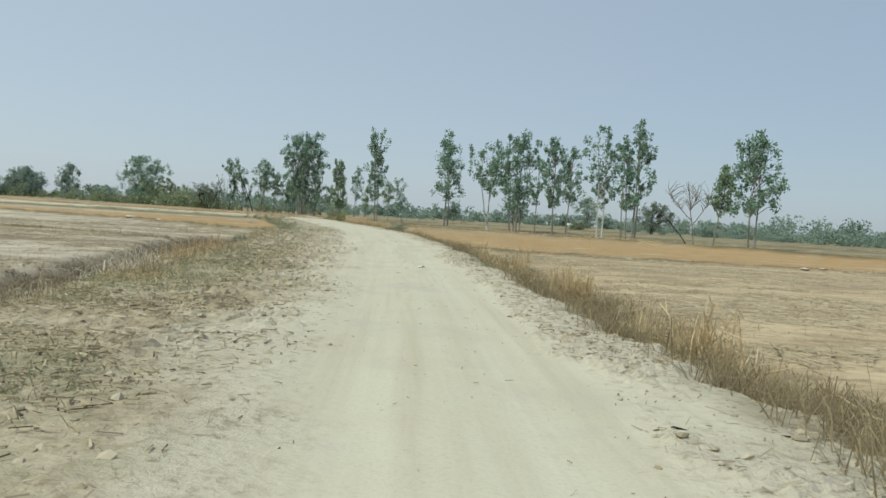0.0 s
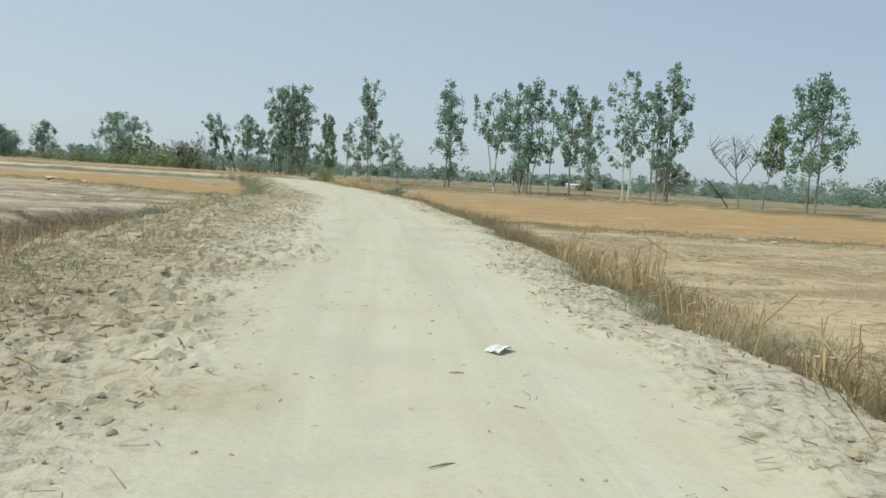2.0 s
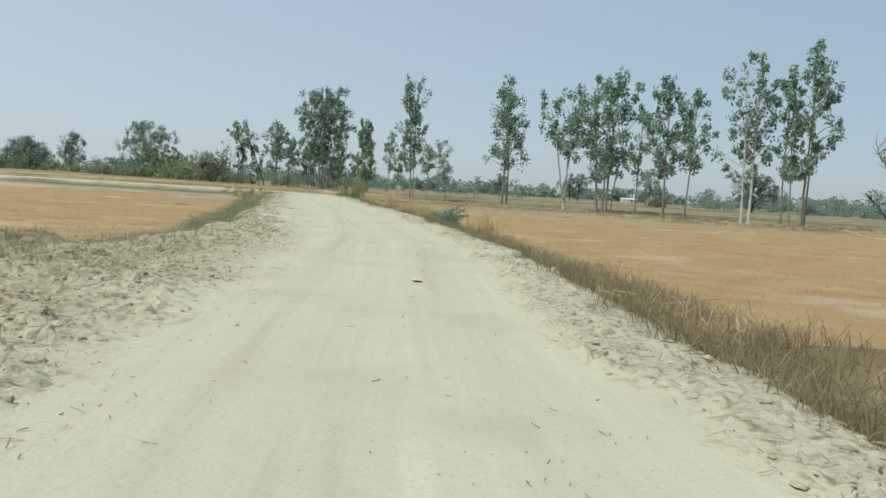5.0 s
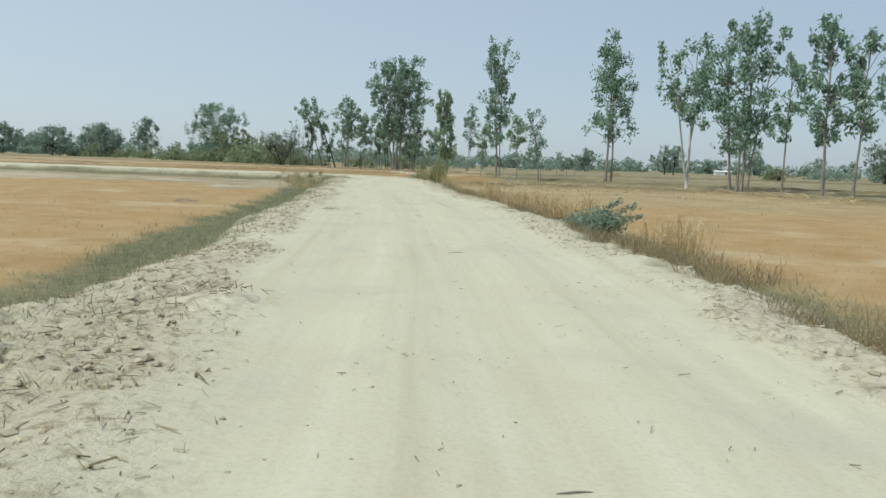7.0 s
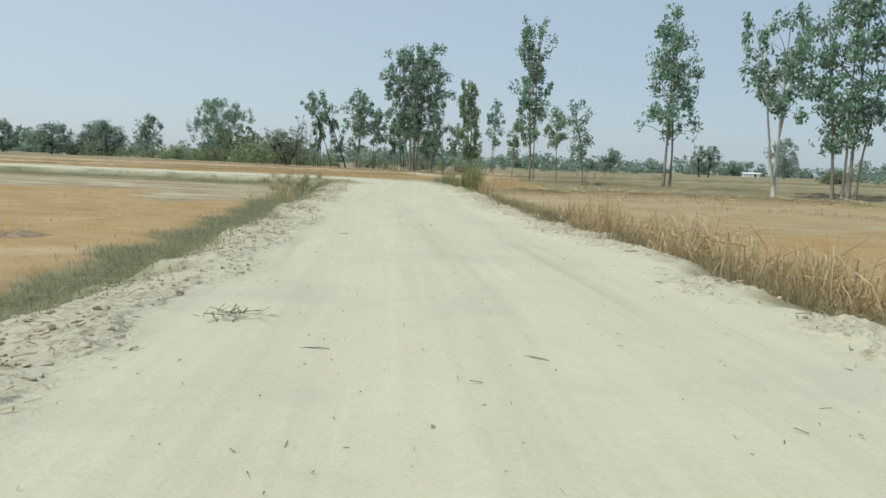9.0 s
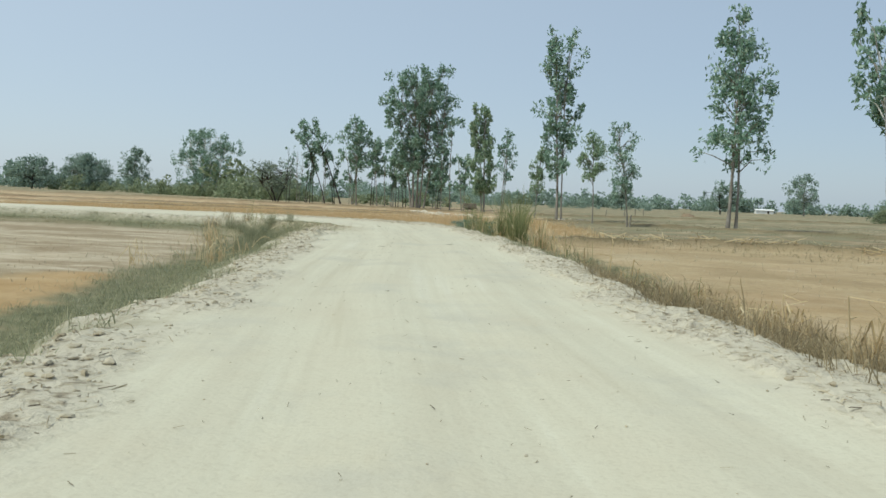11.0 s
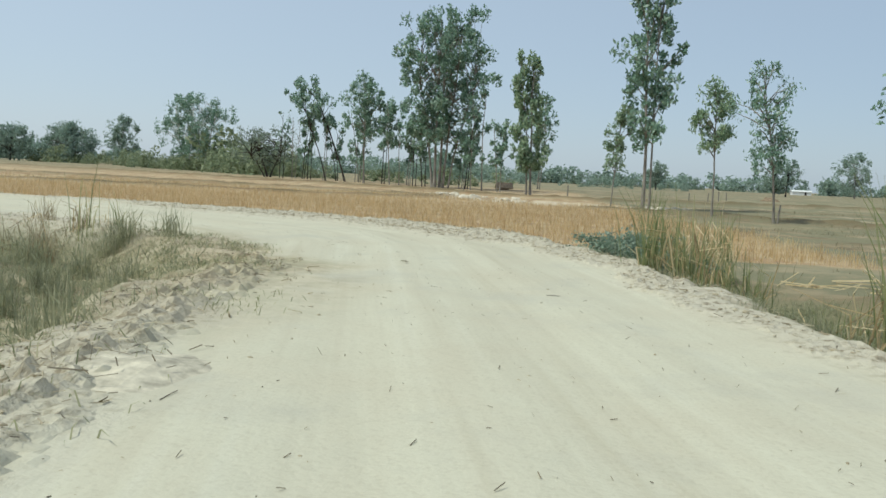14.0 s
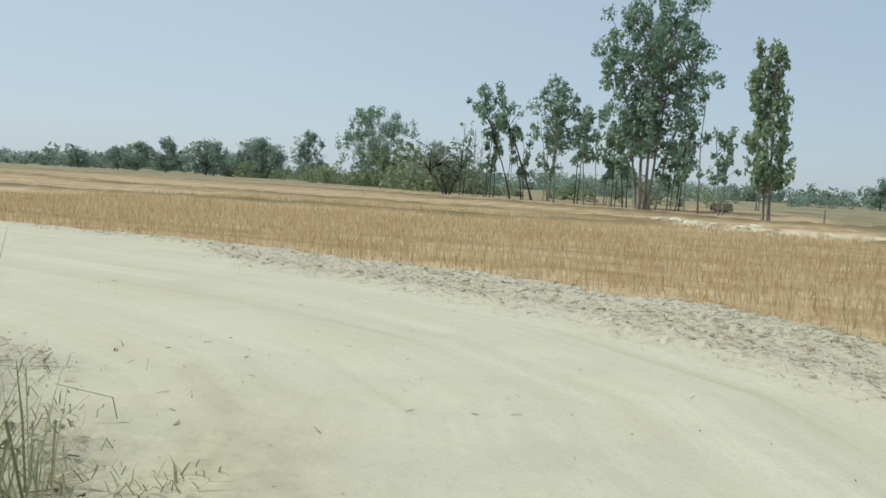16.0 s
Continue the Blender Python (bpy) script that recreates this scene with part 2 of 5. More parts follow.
def soil_material():
    m, n, l, b = material("dry_earth", 0.95, 0.1)
    pos = n.new("ShaderNodeNewGeometry").outputs["Position"]
    big, mid, fine, tiny = noise_node(n, l, 0.09, 5, pos), noise_node(n, l, 0.8, 5, pos), noise_node(n, l, 5.0, 6, pos), noise_node(n, l, 30.0, 4, pos)
    streak = noise_node(n, l, 1.0, 7, scaled(n, l, pos, 0.35, 0.9, 1), 0.75)
    # open dry land
    col = ramp(n, l, mid, [(0.3, (0.15, 0.115, 0.07)), (0.5, (0.24, 0.185, 0.11)), (0.72, (0.34, 0.27, 0.17))])
    bands = noise_node(n, l, 1.0, 4, scaled(n, l, pos, 0.018, 0.085, 1))
    col = mix(n, l, ramp(n, l, bands, [(0.44, (0, 0, 0)), (0.50, (0.9, 0.9, 0.9))]), col, (0.215, 0.205, 0.125))
    col = mix(n, l, ramp(n, l, bands, [(0.53, (0, 0, 0)), (0.57, (0.9, 0.9, 0.9))]), col, (0.345, 0.295, 0.19))
    col = mix(n, l, ramp(n, l, bands, [(0.36, (0.8, 0.8, 0.8)), (0.41, (0, 0, 0))]), col, (0.205, 0.18, 0.11))
    patchy = noise_node(n, l, 0.3, 6, pos, 0.7)
    col = mix(n, l, ramp(n, l, patchy, [(0.44, (0.9, 0.9, 0.9)), (0.50, (0, 0, 0))]), col, (0.225, 0.21, 0.13))
    col = mix(n, l, ramp(n, l, patchy, [(0.52, (0, 0, 0)), (0.58, (0.8, 0.8, 0.8))]), col, (0.355, 0.285, 0.18))
    col = mix(n, l, ramp(n, l, patchy, [(0.62, (0, 0, 0)), (0.66, (0.8, 0.8, 0.8))]), col, (0.58, 0.50, 0.38))
    col = mix(n, l, ramp(n, l, big, [(0.5, (0, 0, 0)), (0.66, (0.5, 0.5, 0.5))]), col, (0.27, 0.235, 0.14))
    # pale stubble
    stub = ramp(n, l, streak, [(0.30, (0.33, 0.25, 0.15)), (0.45, (0.47, 0.37, 0.23)), (0.62, (0.58, 0.465, 0.295)), (0.8, (0.61, 0.52, 0.37))])
    mats = noise_node(n, l, 1.0, 6, scaled(n, l, pos, 0.16, 0.42, 1), 0.7)
    stub = mix(n, l, ramp(n, l, mats, [(0.40, (0.6, 0.6, 0.6)), (0.48, (0, 0, 0))]), stub, (0.27, 0.205, 0.13))
    stub = mix(n, l, ramp(n, l, fine, [(0.35, (0.45, 0.45, 0.45)), (0.5, (0, 0, 0))]), stub, (0.17, 0.12, 0.07))
    col = mix(n, l, attr(n, "pale"), col, stub)
    ash = ramp(n, l, streak, [(0.32, (0.22, 0.185, 0.135)), (0.46, (0.36, 0.315, 0.235)), (0.58, (0.50, 0.45, 0.36)), (0.7, (0.62, 0.57, 0.47))])
    ash = mix(n, l, ramp(n, l, mats, [(0.42, (0.8, 0.8, 0.8)), (0.49, (0, 0, 0))]), ash, (0.22, 0.175, 0.115))
    ash = mix(n, l, ramp(n, l, mats, [(0.55, (0, 0, 0)), (0.62, (0.7, 0.7, 0.7))]), ash, (0.62, 0.55, 0.42))
    col = mix(n, l, calc(n, l, "MULTIPLY", attr(n, "grey"), 0.85), col, ash)
    # golden field
    gold = ramp(n, l, mid, [(0.3, (0.345, 0.225, 0.105)), (0.5, (0.405, 0.275, 0.135)), (0.7, (0.455, 0.325, 0.175))])
    gold = mix(n, l, ramp(n, l, streak, [(0.52, (0, 0, 0)), (0.8, (0.5, 0.5, 0.5))]), gold, (0.55, 0.435, 0.26))
    gold = mix(n, l, ramp(n, l, fine, [(0.3, (0.4, 0.4, 0.4)), (0.48, (0, 0, 0))]), gold, (0.32, 0.22, 0.115))
    patch = noise_node(n, l, 0.22, 5, pos)
    gold = mix(n, l, ramp(n, l, patch, [(0.56, (0, 0, 0)), (0.68, (0.6, 0.6, 0.6))]), gold, (0.54, 0.45, 0.31))
    gold = mix(n, l, ramp(n, l, patch, [(0.3, (0.45, 0.45, 0.45)), (0.42, (0, 0, 0))]), gold, (0.38, 0.235, 0.095))
    col = mix(n, l, attr(n, "gold"), col, gold)
    # orange stalk field, the earth between the stalks
    ora = ramp(n, l, mid, [(0.3, (0.35, 0.22, 0.12)), (0.55, (0.50, 0.38, 0.23)), (0.75, (0.60, 0.49, 0.33))])
    ora = mix(n, l, ramp(n, l, fine, [(0.3, (0.6, 0.6, 0.6)), (0.5, (0, 0, 0))]), ora, (0.25, 0.15, 0.07))
    lines = noise_node(n, l, 1.0, 4, scaled(n, l, pos, 0.03, 0.55, 1))
    ora = mix(n, l, ramp(n, l, lines, [(0.38, (0.75, 0.75, 0.75)), (0.45, (0, 0, 0))]), ora, (0.24, 0.155, 0.09))
    ora = mix(n, l, ramp(n, l, lines, [(0.58, (0, 0, 0)), (0.66, (0.7, 0.7, 0.7))]), ora, (0.55, 0.43, 0.285))
    col = mix(n, l, attr(n, "orange"), col, ora)
    # ridges and verges with dry and green grass
    weed = ramp(n, l, fine, [(0.3, (0.11, 0.095, 0.055)), (0.5, (0.20, 0.17, 0.095)), (0.7, (0.31, 0.255, 0.15))])
    col = mix(n, l, calc(n, l, "MULTIPLY", attr(n, "bund"), calc(n, l, "ADD", mid, 0.75), True), col, mix(n, l, mid, (0.17, 0.12, 0.07), (0.20, 0.17, 0.09)))
    col = mix(n, l, attr(n, "grass"), col, weed)
    lush = ramp(n, l, fine, [(0.3, (0.115, 0.12, 0.065)), (0.55, (0.185, 0.185, 0.105)), (0.72, (0.28, 0.26, 0.16))])
    col = mix(n, l, attr(n, "lush"), col, lush)
    col = mix(n, l, attr(n, "pit"), col, ramp(n, l, mid, [(0.35, (0.33, 0.25, 0.16)), (0.55, (0.66, 0.58, 0.45))]))
    # the sandy road with its wheel tracks
    uv = n.new("ShaderNodeCombineXYZ")
    l.new(attr(n, "lat"), uv.inputs["X"])
    l.new(attr(n, "along"), uv.inputs["Y"])
    lane = noise_node(n, l, 1.0, 4, scaled(n, l, uv.outputs["Vector"], 2.4, 0.07, 1))
    lane2 = noise_node(n, l, 1.0, 3, scaled(n, l, uv.outputs["Vector"], 7.0, 0.25, 1))
    sand = ramp(n, l, lane, [(0.28, (0.48, 0.435, 0.315)), (0.42, (0.55, 0.51, 0.385)), (0.58, (0.575, 0.54, 0.41)), (0.75, (0.605, 0.575, 0.455))])
    sand = mix(n, l, ramp(n, l, lane2, [(0.38, (0.25, 0.25, 0.25)), (0.55, (0, 0, 0))]), sand, (0.47, 0.43, 0.32))
    sand = mix(n, l, ramp(n, l, mid, [(0.45, (0, 0, 0)), (0.75, (0.5, 0.5, 0.5))]), sand, (0.51, 0.45, 0.33))
    blot = noise_node(n, l, 0.55, 4, pos)
    sand = mix(n, l, ramp(n, l, blot, [(0.34, (0.5, 0.5, 0.5)), (0.46, (0, 0, 0))]), sand, (0.46, 0.435, 0.35))
    sand = mix(n, l, ramp(n, l, tiny, [(0.3, (0.25, 0.25, 0.25)), (0.5, (0, 0, 0))]), sand, (0.36, 0.31, 0.22))
    col = mix(n, l, attr(n, "road"), col, sand)
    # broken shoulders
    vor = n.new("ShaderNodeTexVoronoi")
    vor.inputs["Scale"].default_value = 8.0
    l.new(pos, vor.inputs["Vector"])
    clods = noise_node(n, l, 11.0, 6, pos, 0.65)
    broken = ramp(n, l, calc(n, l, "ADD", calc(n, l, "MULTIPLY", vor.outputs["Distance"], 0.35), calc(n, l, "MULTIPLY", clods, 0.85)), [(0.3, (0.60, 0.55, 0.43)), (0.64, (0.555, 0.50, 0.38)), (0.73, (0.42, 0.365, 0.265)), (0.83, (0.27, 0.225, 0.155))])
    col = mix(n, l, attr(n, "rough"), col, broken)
    tangle = ramp(n, l, calc(n, l, "ADD", calc(n, l, "MULTIPLY", fine, 0.7), calc(n, l, "MULTIPLY", mid, 0.35)), [(0.36, (0.21, 0.165, 0.10)), (0.5, (0.35, 0.285, 0.18)), (0.62, (0.475, 0.395, 0.26)), (0.74, (0.59, 0.505, 0.355))])
    tangle = mix(n, l, ramp(n, l, blot, [(0.48, (0, 0, 0)), (0.56, (0.6, 0.6, 0.6))]), tangle, mix(n, l, fine, (0.24, 0.225, 0.13), (0.38, 0.36, 0.22)))
    tangle = mix(n, l, ramp(n, l, noise_node(n, l, 1.3, 6, pos, 0.7), [(0.48, (0, 0, 0)), (0.58, (0.7, 0.7, 0.7))]), tangle, (0.56, 0.475, 0.335))
    col = mix(n, l, calc(n, l, "MULTIPLY", attr(n, "weedy"), 0.85), col, tangle)
    col = mix(n, l, calc(n, l, "MULTIPLY", attr(n, "rust"), calc(n, l, "ADD", fine, 0.5), True), col, mix(n, l, mid, (0.10, 0.08, 0.055), (0.21, 0.165, 0.11)))
    l.new(col, b.inputs["Base Color"])
    hgt = calc(n, l, "ADD", calc(n, l, "MULTIPLY", fine, 0.7), calc(n, l, "MULTIPLY", tiny, 0.25))
    hgt = calc(n, l, "MULTIPLY", hgt, calc(n, l, "ADD", calc(n, l, "MULTIPLY", attr(n, "road"), -0.75), 1.0))
    hgt = calc(n, l, "ADD", hgt, calc(n, l, "MULTIPLY", calc(n, l, "MULTIPLY", clods, 0.9), attr(n, "rough")))
    bump(n, l, b, hgt, 0.9, 0.07)
    return m


def island_material(name, stops, rough=0.8, spec=0.15, translucent=0.0):
    """For joined plants: every blade or leaf takes its own tint."""
    m, n, l, b = material(name, rough, spec)
    g = n.new("ShaderNodeNewGeometry")
    var = g.outputs["Random Per Island"]
    patch = noise_node(n, l, 0.35, 3, g.outputs["Position"])
    fac = calc(n, l, "ADD", calc(n, l, "MULTIPLY", var, 0.65), calc(n, l, "MULTIPLY", patch, 0.45), True)
    col = ramp(n, l, fac, stops)
    l.new(col, b.inputs["Base Color"])
    if translucent:
        t = n.new("ShaderNodeBsdfTranslucent")
        l.new(col, t.inputs["Color"])
        x = n.new("ShaderNodeMixShader")
        x.inputs["Fac"].default_value = translucent
        l.new(b.outputs["BSDF"], x.inputs[1])
        l.new(t.outputs["BSDF"], x.inputs[2])
        l.new(x.outputs["Shader"], n["Material Output"].inputs["Surface"])
    return m


def bark_material(name, dark, light, scale=3.0):
    m, n, l, b = material(name, 0.85, 0.2)
    co = n.new("ShaderNodeTexCoord").outputs["Object"]
    a = noise_node(n, l, scale, 5, scaled(n, l, co, 1, 1, 0.25))
    c = noise_node(n, l, 0.6, 3, co)
    col = ramp(n, l, a, [(0.3, dark), (0.55, tuple((p + q) / 2 for p, q in zip(dark, light))), (0.72, light)])
    col = mix(n, l, ramp(n, l, c, [(0.45, (0, 0, 0)), (0.6, (0.5, 0.5, 0.5))]), col, dark)
    l.new(col, b.inputs["Base Color"])
    bump(n, l, b, a, 0.5, 0.03)
    return m


def plain_material(name, colour, rough=0.7, spread=0.25, scale=4.0):
    m, n, l, b = material(name, rough, 0.25)
    co = n.new("ShaderNodeTexCoord").outputs["Object"]
    a = noise_node(n, l, scale, 5, co)
    col = ramp(n, l, a, [(0.3, tuple(c * (1 - spread) for c in colour)), (0.7, tuple(min(1, c * (1 + spread)) for c in colour))])
    l.new(col, b.inputs["Base Color"])
    bump(n, l, b, a, 0.3, 0.02)
    return m


SOIL = soil_material()
LEAF = island_material("eucalyptus_leaves", [(0.15, (0.105, 0.19, 0.125)), (0.45, (0.195, 0.31, 0.215)), (0.7, (0.29, 0.41, 0.305)), (0.95, (0.47, 0.565, 0.45))], 0.4, 0.5, 0.36)
LEAF_DRY = island_material("yellowing_leaves", [(0.15, (0.145, 0.225, 0.125)), (0.5, (0.255, 0.355, 0.22)), (0.9, (0.42, 0.51, 0.335))], 0.42, 0.5, 0.36)
LEAF_BUSH = island_material("grey_green_shrub_leaves", [(0.15, (0.14, 0.19, 0.145)), (0.5, (0.215, 0.27, 0.205)), (0.9, (0.33, 0.375, 0.28))], 0.55, 0.35, 0.5)
# distance haze is put into these leaf colours: paler and bluer than near leaves
LEAF_FAR = island_material("hazed_wood_leaves", [(0.15, (0.205, 0.285, 0.225)), (0.5, (0.285, 0.37, 0.295)), (0.9, (0.375, 0.45, 0.37))], 0.8, 0.1, 0.38)
BARK = bark_material("grey_bark", (0.17, 0.15, 0.125), (0.40, 0.365, 0.315))
BARK_WHITE = bark_material("pale_smooth_bark", (0.46, 0.44, 0.40), (0.80, 0.78, 0.73))
BARK_DARK = bark_material("dark_bark", (0.035, 0.03, 0.025), (0.10, 0.085, 0.07))
LEAF_SHRUB = island_material("pale_shrub_leaves", [(0.15, (0.155, 0.225, 0.16)), (0.5, (0.25, 0.33, 0.24)), (0.9, (0.40, 0.465, 0.35))], 0.5, 0.4, 0.4)
LEAF_SCRUB = island_material("light_scrub_leaves", [(0.15, (0.17, 0.215, 0.12)), (0.5, (0.26, 0.31, 0.18)), (0.9, (0.38, 0.41, 0.26))], 0.7, 0.2, 0.38)
STRAW = island_material("dry_reed_straw", [(0.1, (0.37, 0.265, 0.135)), (0.45, (0.59, 0.455, 0.25)), (0.9, (0.79, 0.665, 0.43))], 0.65, 0.25, 0.4)
REDSTRAW = island_material("rusty_dry_grass", [(0.1, (0.33, 0.225, 0.12)), (0.45, (0.56, 0.41, 0.23)), (0.9, (0.76, 0.62, 0.40))], 0.7, 0.2, 0.4)
VERGE = island_material("verge_grass", [(0.1, (0.21, 0.175, 0.10)), (0.4, (0.30, 0.245, 0.145)), (0.7, (0.40, 0.325, 0.195)), (0.95, (0.62, 0.515, 0.33))], 0.8, 0.15, 0.5)
RIDGE = island_material("olive_tufts", [(0.1, (0.20, 0.175, 0.105)), (0.5, (0.32, 0.285, 0.175)), (0.9, (0.46, 0.40, 0.26))], 0.8, 0.15, 0.5)
GREENGRASS = island_material("green_verge_grass", [(0.1, (0.23, 0.245, 0.15)), (0.5, (0.335, 0.345, 0.215)), (0.75, (0.42, 0.41, 0.265)), (0.95, (0.58, 0.525, 0.36))], 0.8, 0.15, 0.55)
REEDGREEN = island_material("green_reed", [(0.1, (0.17, 0.20, 0.085)), (0.5, (0.27, 0.305, 0.135)), (0.9, (0.49, 0.455, 0.235))], 0.7, 0.2, 0.5)
STALK = island_material("orange_stalks", [(0.1, (0.40, 0.27, 0.125)), (0.5, (0.62, 0.45, 0.235)), (0.9, (0.78, 0.64, 0.40))], 0.75, 0.15, 0.45)
DITCHGRASS = island_material("dark_ditch_grass", [(0.1, (0.12, 0.11, 0.075)), (0.5, (0.22, 0.195, 0.135)), (0.9, (0.38, 0.33, 0.225))], 0.85, 0.1, 0.4)
WEED = island_material("dusty_weeds", [(0.1, (0.17, 0.19, 0.10)), (0.5, (0.30, 0.315, 0.18)), (0.9, (0.52, 0.485, 0.315))], 0.8, 0.15, 0.5)
STUBBLE = island_material("cut_straw", [(0.1, (0.33, 0.27, 0.18)), (0.5, (0.50, 0.425, 0.295)), (0.9, (0.62, 0.55, 0.41))], 0.85, 0.1, 0.3)
DEADLEAF = island_material("bleached_dead_leaves", [(0.1, (0.40, 0.345, 0.25)), (0.5, (0.61, 0.545, 0.425)), (0.9, (0.82, 0.76, 0.63))], 0.7, 0.2, 0.35)
HEAP = plain_material("loose_earth", (0.50, 0.45, 0.34), 0.95, 0.4, 7.0)
PALE = plain_material("pale_earth", (0.62, 0.55, 0.43), 0.95, 0.2, 5.0)
WHITE = plain_material("whitewash", (0.75, 0.75, 0.72), 0.8, 0.08, 1.0)
THATCH = plain_material("thatch", (0.27, 0.20, 0.13), 0.95, 0.4, 6.0)
TWIG = island_material("dry_twigs", [(0.1, (0.10, 0.08, 0.055)), (0.5, (0.21, 0.175, 0.12)), (0.9, (0.42, 0.36, 0.255))], 0.85, 0.1)
DEBRIS = island_material("dry_leaf_debris", [(0.1, (0.12, 0.095, 0.06)), (0.35, (0.25, 0.205, 0.125)), (0.6, (0.45, 0.375, 0.24)), (0.95, (0.74, 0.66, 0.48))], 0.8, 0.15, 0.25)
CLOD = island_material("earth_clods", [(0.1, (0.29, 0.245, 0.165)), (0.5, (0.43, 0.37, 0.26)), (0.9, (0.55, 0.49, 0.365))], 0.95, 0.05)


# ---- broken earth crust ----
def slabs(x, y, size, seed):
    """Tilted broken plates with crevices between them, 0 to about 1.2 high."""
    u, v = x / size, y / size
    iu, iv = np.floor(u), np.floor(v)
    first, second, high = np.full(x.shape, 9.0), np.full(x.shape, 9.0), np.zeros(x.shape)
    for i in (-1, 0, 1):
        for j in (-1, 0, 1):
            cu, cv = iu + i, iv + j
            du, dv = u - cu - lattice(cu, cv, seed), v - cv - lattice(cu, cv, seed + 1)
            d = np.hypot(du, dv)
            h = 0.15 + 0.85 * lattice(cu, cv, seed + 2) ** 1.5 + 1.2 * (du * (lattice(cu, cv, seed + 3) - 0.5) + dv * (lattice(cu, cv, seed + 4) - 0.5))
            near = d < first
            second = np.where(near, first, np.minimum(second, d))
            first, high = np.where(near, d, first), np.where(near, h, high)
    return np.clip(high, 0, 1.3) * smooth(0.0, 0.3, second - first)


DUG_ROW = [(-20.75, 107.0), (-21.05, 108.7), (-21.4, 109.9), (-21.7, 111.2), (-22.15, 113.3), (-22.6, 115.0), (-23.0, 116.2)]
WINDROW = [(-2.5, 8.0), (-2.8, 13.0), (-3.1, 17.5), (-3.3, 21.5), (-3.45, 24.5), (-3.8, 28.3), (-4.7, 34.0), (-5.7, 41.0), (-6.8, 48.0)]


def crust(x, y, t):
    """Where broken earth covers the road's banks and shoulders, and how far it stands above the ground."""
    bank = np.clip(np.maximum(t["weedy"], t["rough"] * np.maximum(t["wide"], 0.6 * (y > 100))), 0, 1) * (1 - t["rust"]) * t["left"]
    bank = smooth(0.12, 0.6, bank * (0.6 + 0.8 * fnoise(x, y, 1.5, 106))) * (1 - smooth(58, 66, y) * (y < 90)) * (1 - smooth(0.5, 1.3, t["s"]))
    edge = smooth(0.25, 0.7, t["rough"] * (0.55 + 0.9 * fnoise(x, y, 1.2, 113)))
    edge = edge * (1 - smooth(0.7, 1.5, t["s"] - 2.0 * (y > 121.5))) * (y > 1)
    wx, wy = x + 0.12 * fnoise(x, y, 0.3, 107) + 0.2 * y, y + 0.12 * fnoise(x, y, 0.3, 108) - 0.15 * x
    big, small = slabs(wx / 1.35, wy, 0.30, 109), slabs(wx / 1.2, wy, 0.13, 116)
    patch = smooth(0.30, 0.72, fnoise(x, y, 1.1, 112))
    rise = np.where(y > 100, 0.25, 0.4 + 0.6 * smooth(9, 17, y)) * bank * (0.035 * small + 0.15 * big * patch)
    # the heaped row of clods between the weeds and the road
    row, _ = seg_dist(x, y, WINDROW)
    row = row + (fnoise(x, y, 1.3, 121) - 0.5) * 1.5
    heap = (1 - smooth(0.35, 1.15, row)) * (0.25 + 0.75 * smooth(0.28, 0.5, fnoise(x, y, 0.8, 122)))
    rise = np.maximum(rise, heap * (0.035 * small + 0.095 * slabs(wx / 1.6, wy, 0.2, 123)))
    dug, _ = seg_dist(x, y, DUG_ROW)
    dug = 1 - smooth(0.12, 0.5, dug + (fnoise(x, y, 0.7, 124) - 0.5) * 0.5)
    rise = np.maximum(rise, dug * (0.01 + 0.03 * small + 0.1 * slabs(wx, wy, 0.17, 125)))
    heap = np.maximum(heap, dug)
    thin = slabs(wx / 0.7, (y - 0.2 * x) / 1.6, 0.16, 118)
    rise = np.maximum(rise, edge * (0.012 + 0.042 * thin * (0.4 + 0.8 * patch)) * np.where(t["left"] & (y > 55), 0.6, 1))
    return np.maximum(np.maximum(bank, edge), np.minimum(1, 3 * heap)), rise


# ---- mesh helpers ----
def link_mesh(name, verts, faces, mat, parent=None, label="", smooth_faces=False):
    me = bpy.data.meshes.new(name)
    verts, faces = np.asarray(verts, np.float32), np.asarray(faces, np.int32)
    k = faces.shape[1]
    me.vertices.add(len(verts))
    me.vertices.foreach_set("co", verts.ravel())
    me.loops.add(faces.size)
    me.loops.foreach_set("vertex_index", faces.ravel())
    me.polygons.add(len(faces))
    me.polygons.foreach_set("loop_start", np.arange(0, faces.size, k, dtype=np.int32))
    me.update(calc_edges=True)
    me.polygons.foreach_set("use_smooth", np.full(len(faces), smooth_faces))
    me.materials.append(mat)
    ob = new(name, me)
    if parent:
        ob.parent = parent
    if label:
        tagged(ob, label)
    return ob


def tube(path, radii, sides=7):
    """A tapered tube along a path: vertices and quads."""
    path, radii = np.asarray(path, float), np.asarray(radii, float)
    d = np.gradient(path, axis=0)
    d /= np.linalg.norm(d, axis=1)[:, None] + 1e-9
    ref = np.where(np.abs(d[:, 2:3]) > 0.9, np.array([[1.0, 0, 0]]), np.array([[0, 0, 1.0]]))
    u = np.cross(d, ref)
    u /= np.linalg.norm(u, axis=1)[:, None] + 1e-9
    v = np.cross(d, u)
    a = np.linspace(0, 2 * math.pi, sides, endpoint=False)
    ring = u[:, None] * np.cos(a)[None, :, None] + v[:, None] * np.sin(a)[None, :, None]
    verts = (path[:, None] + ring * radii[:, None, None]).reshape(-1, 3)
    i, j = np.meshgrid(np.arange(len(path) - 1), np.arange(sides), indexing="ij")
    a0, a1 = i * sides + j, i * sides + (j + 1) % sides
    return verts, np.stack([a0, a1, a1 + sides, a0 + sides], -1).reshape(-1, 4)


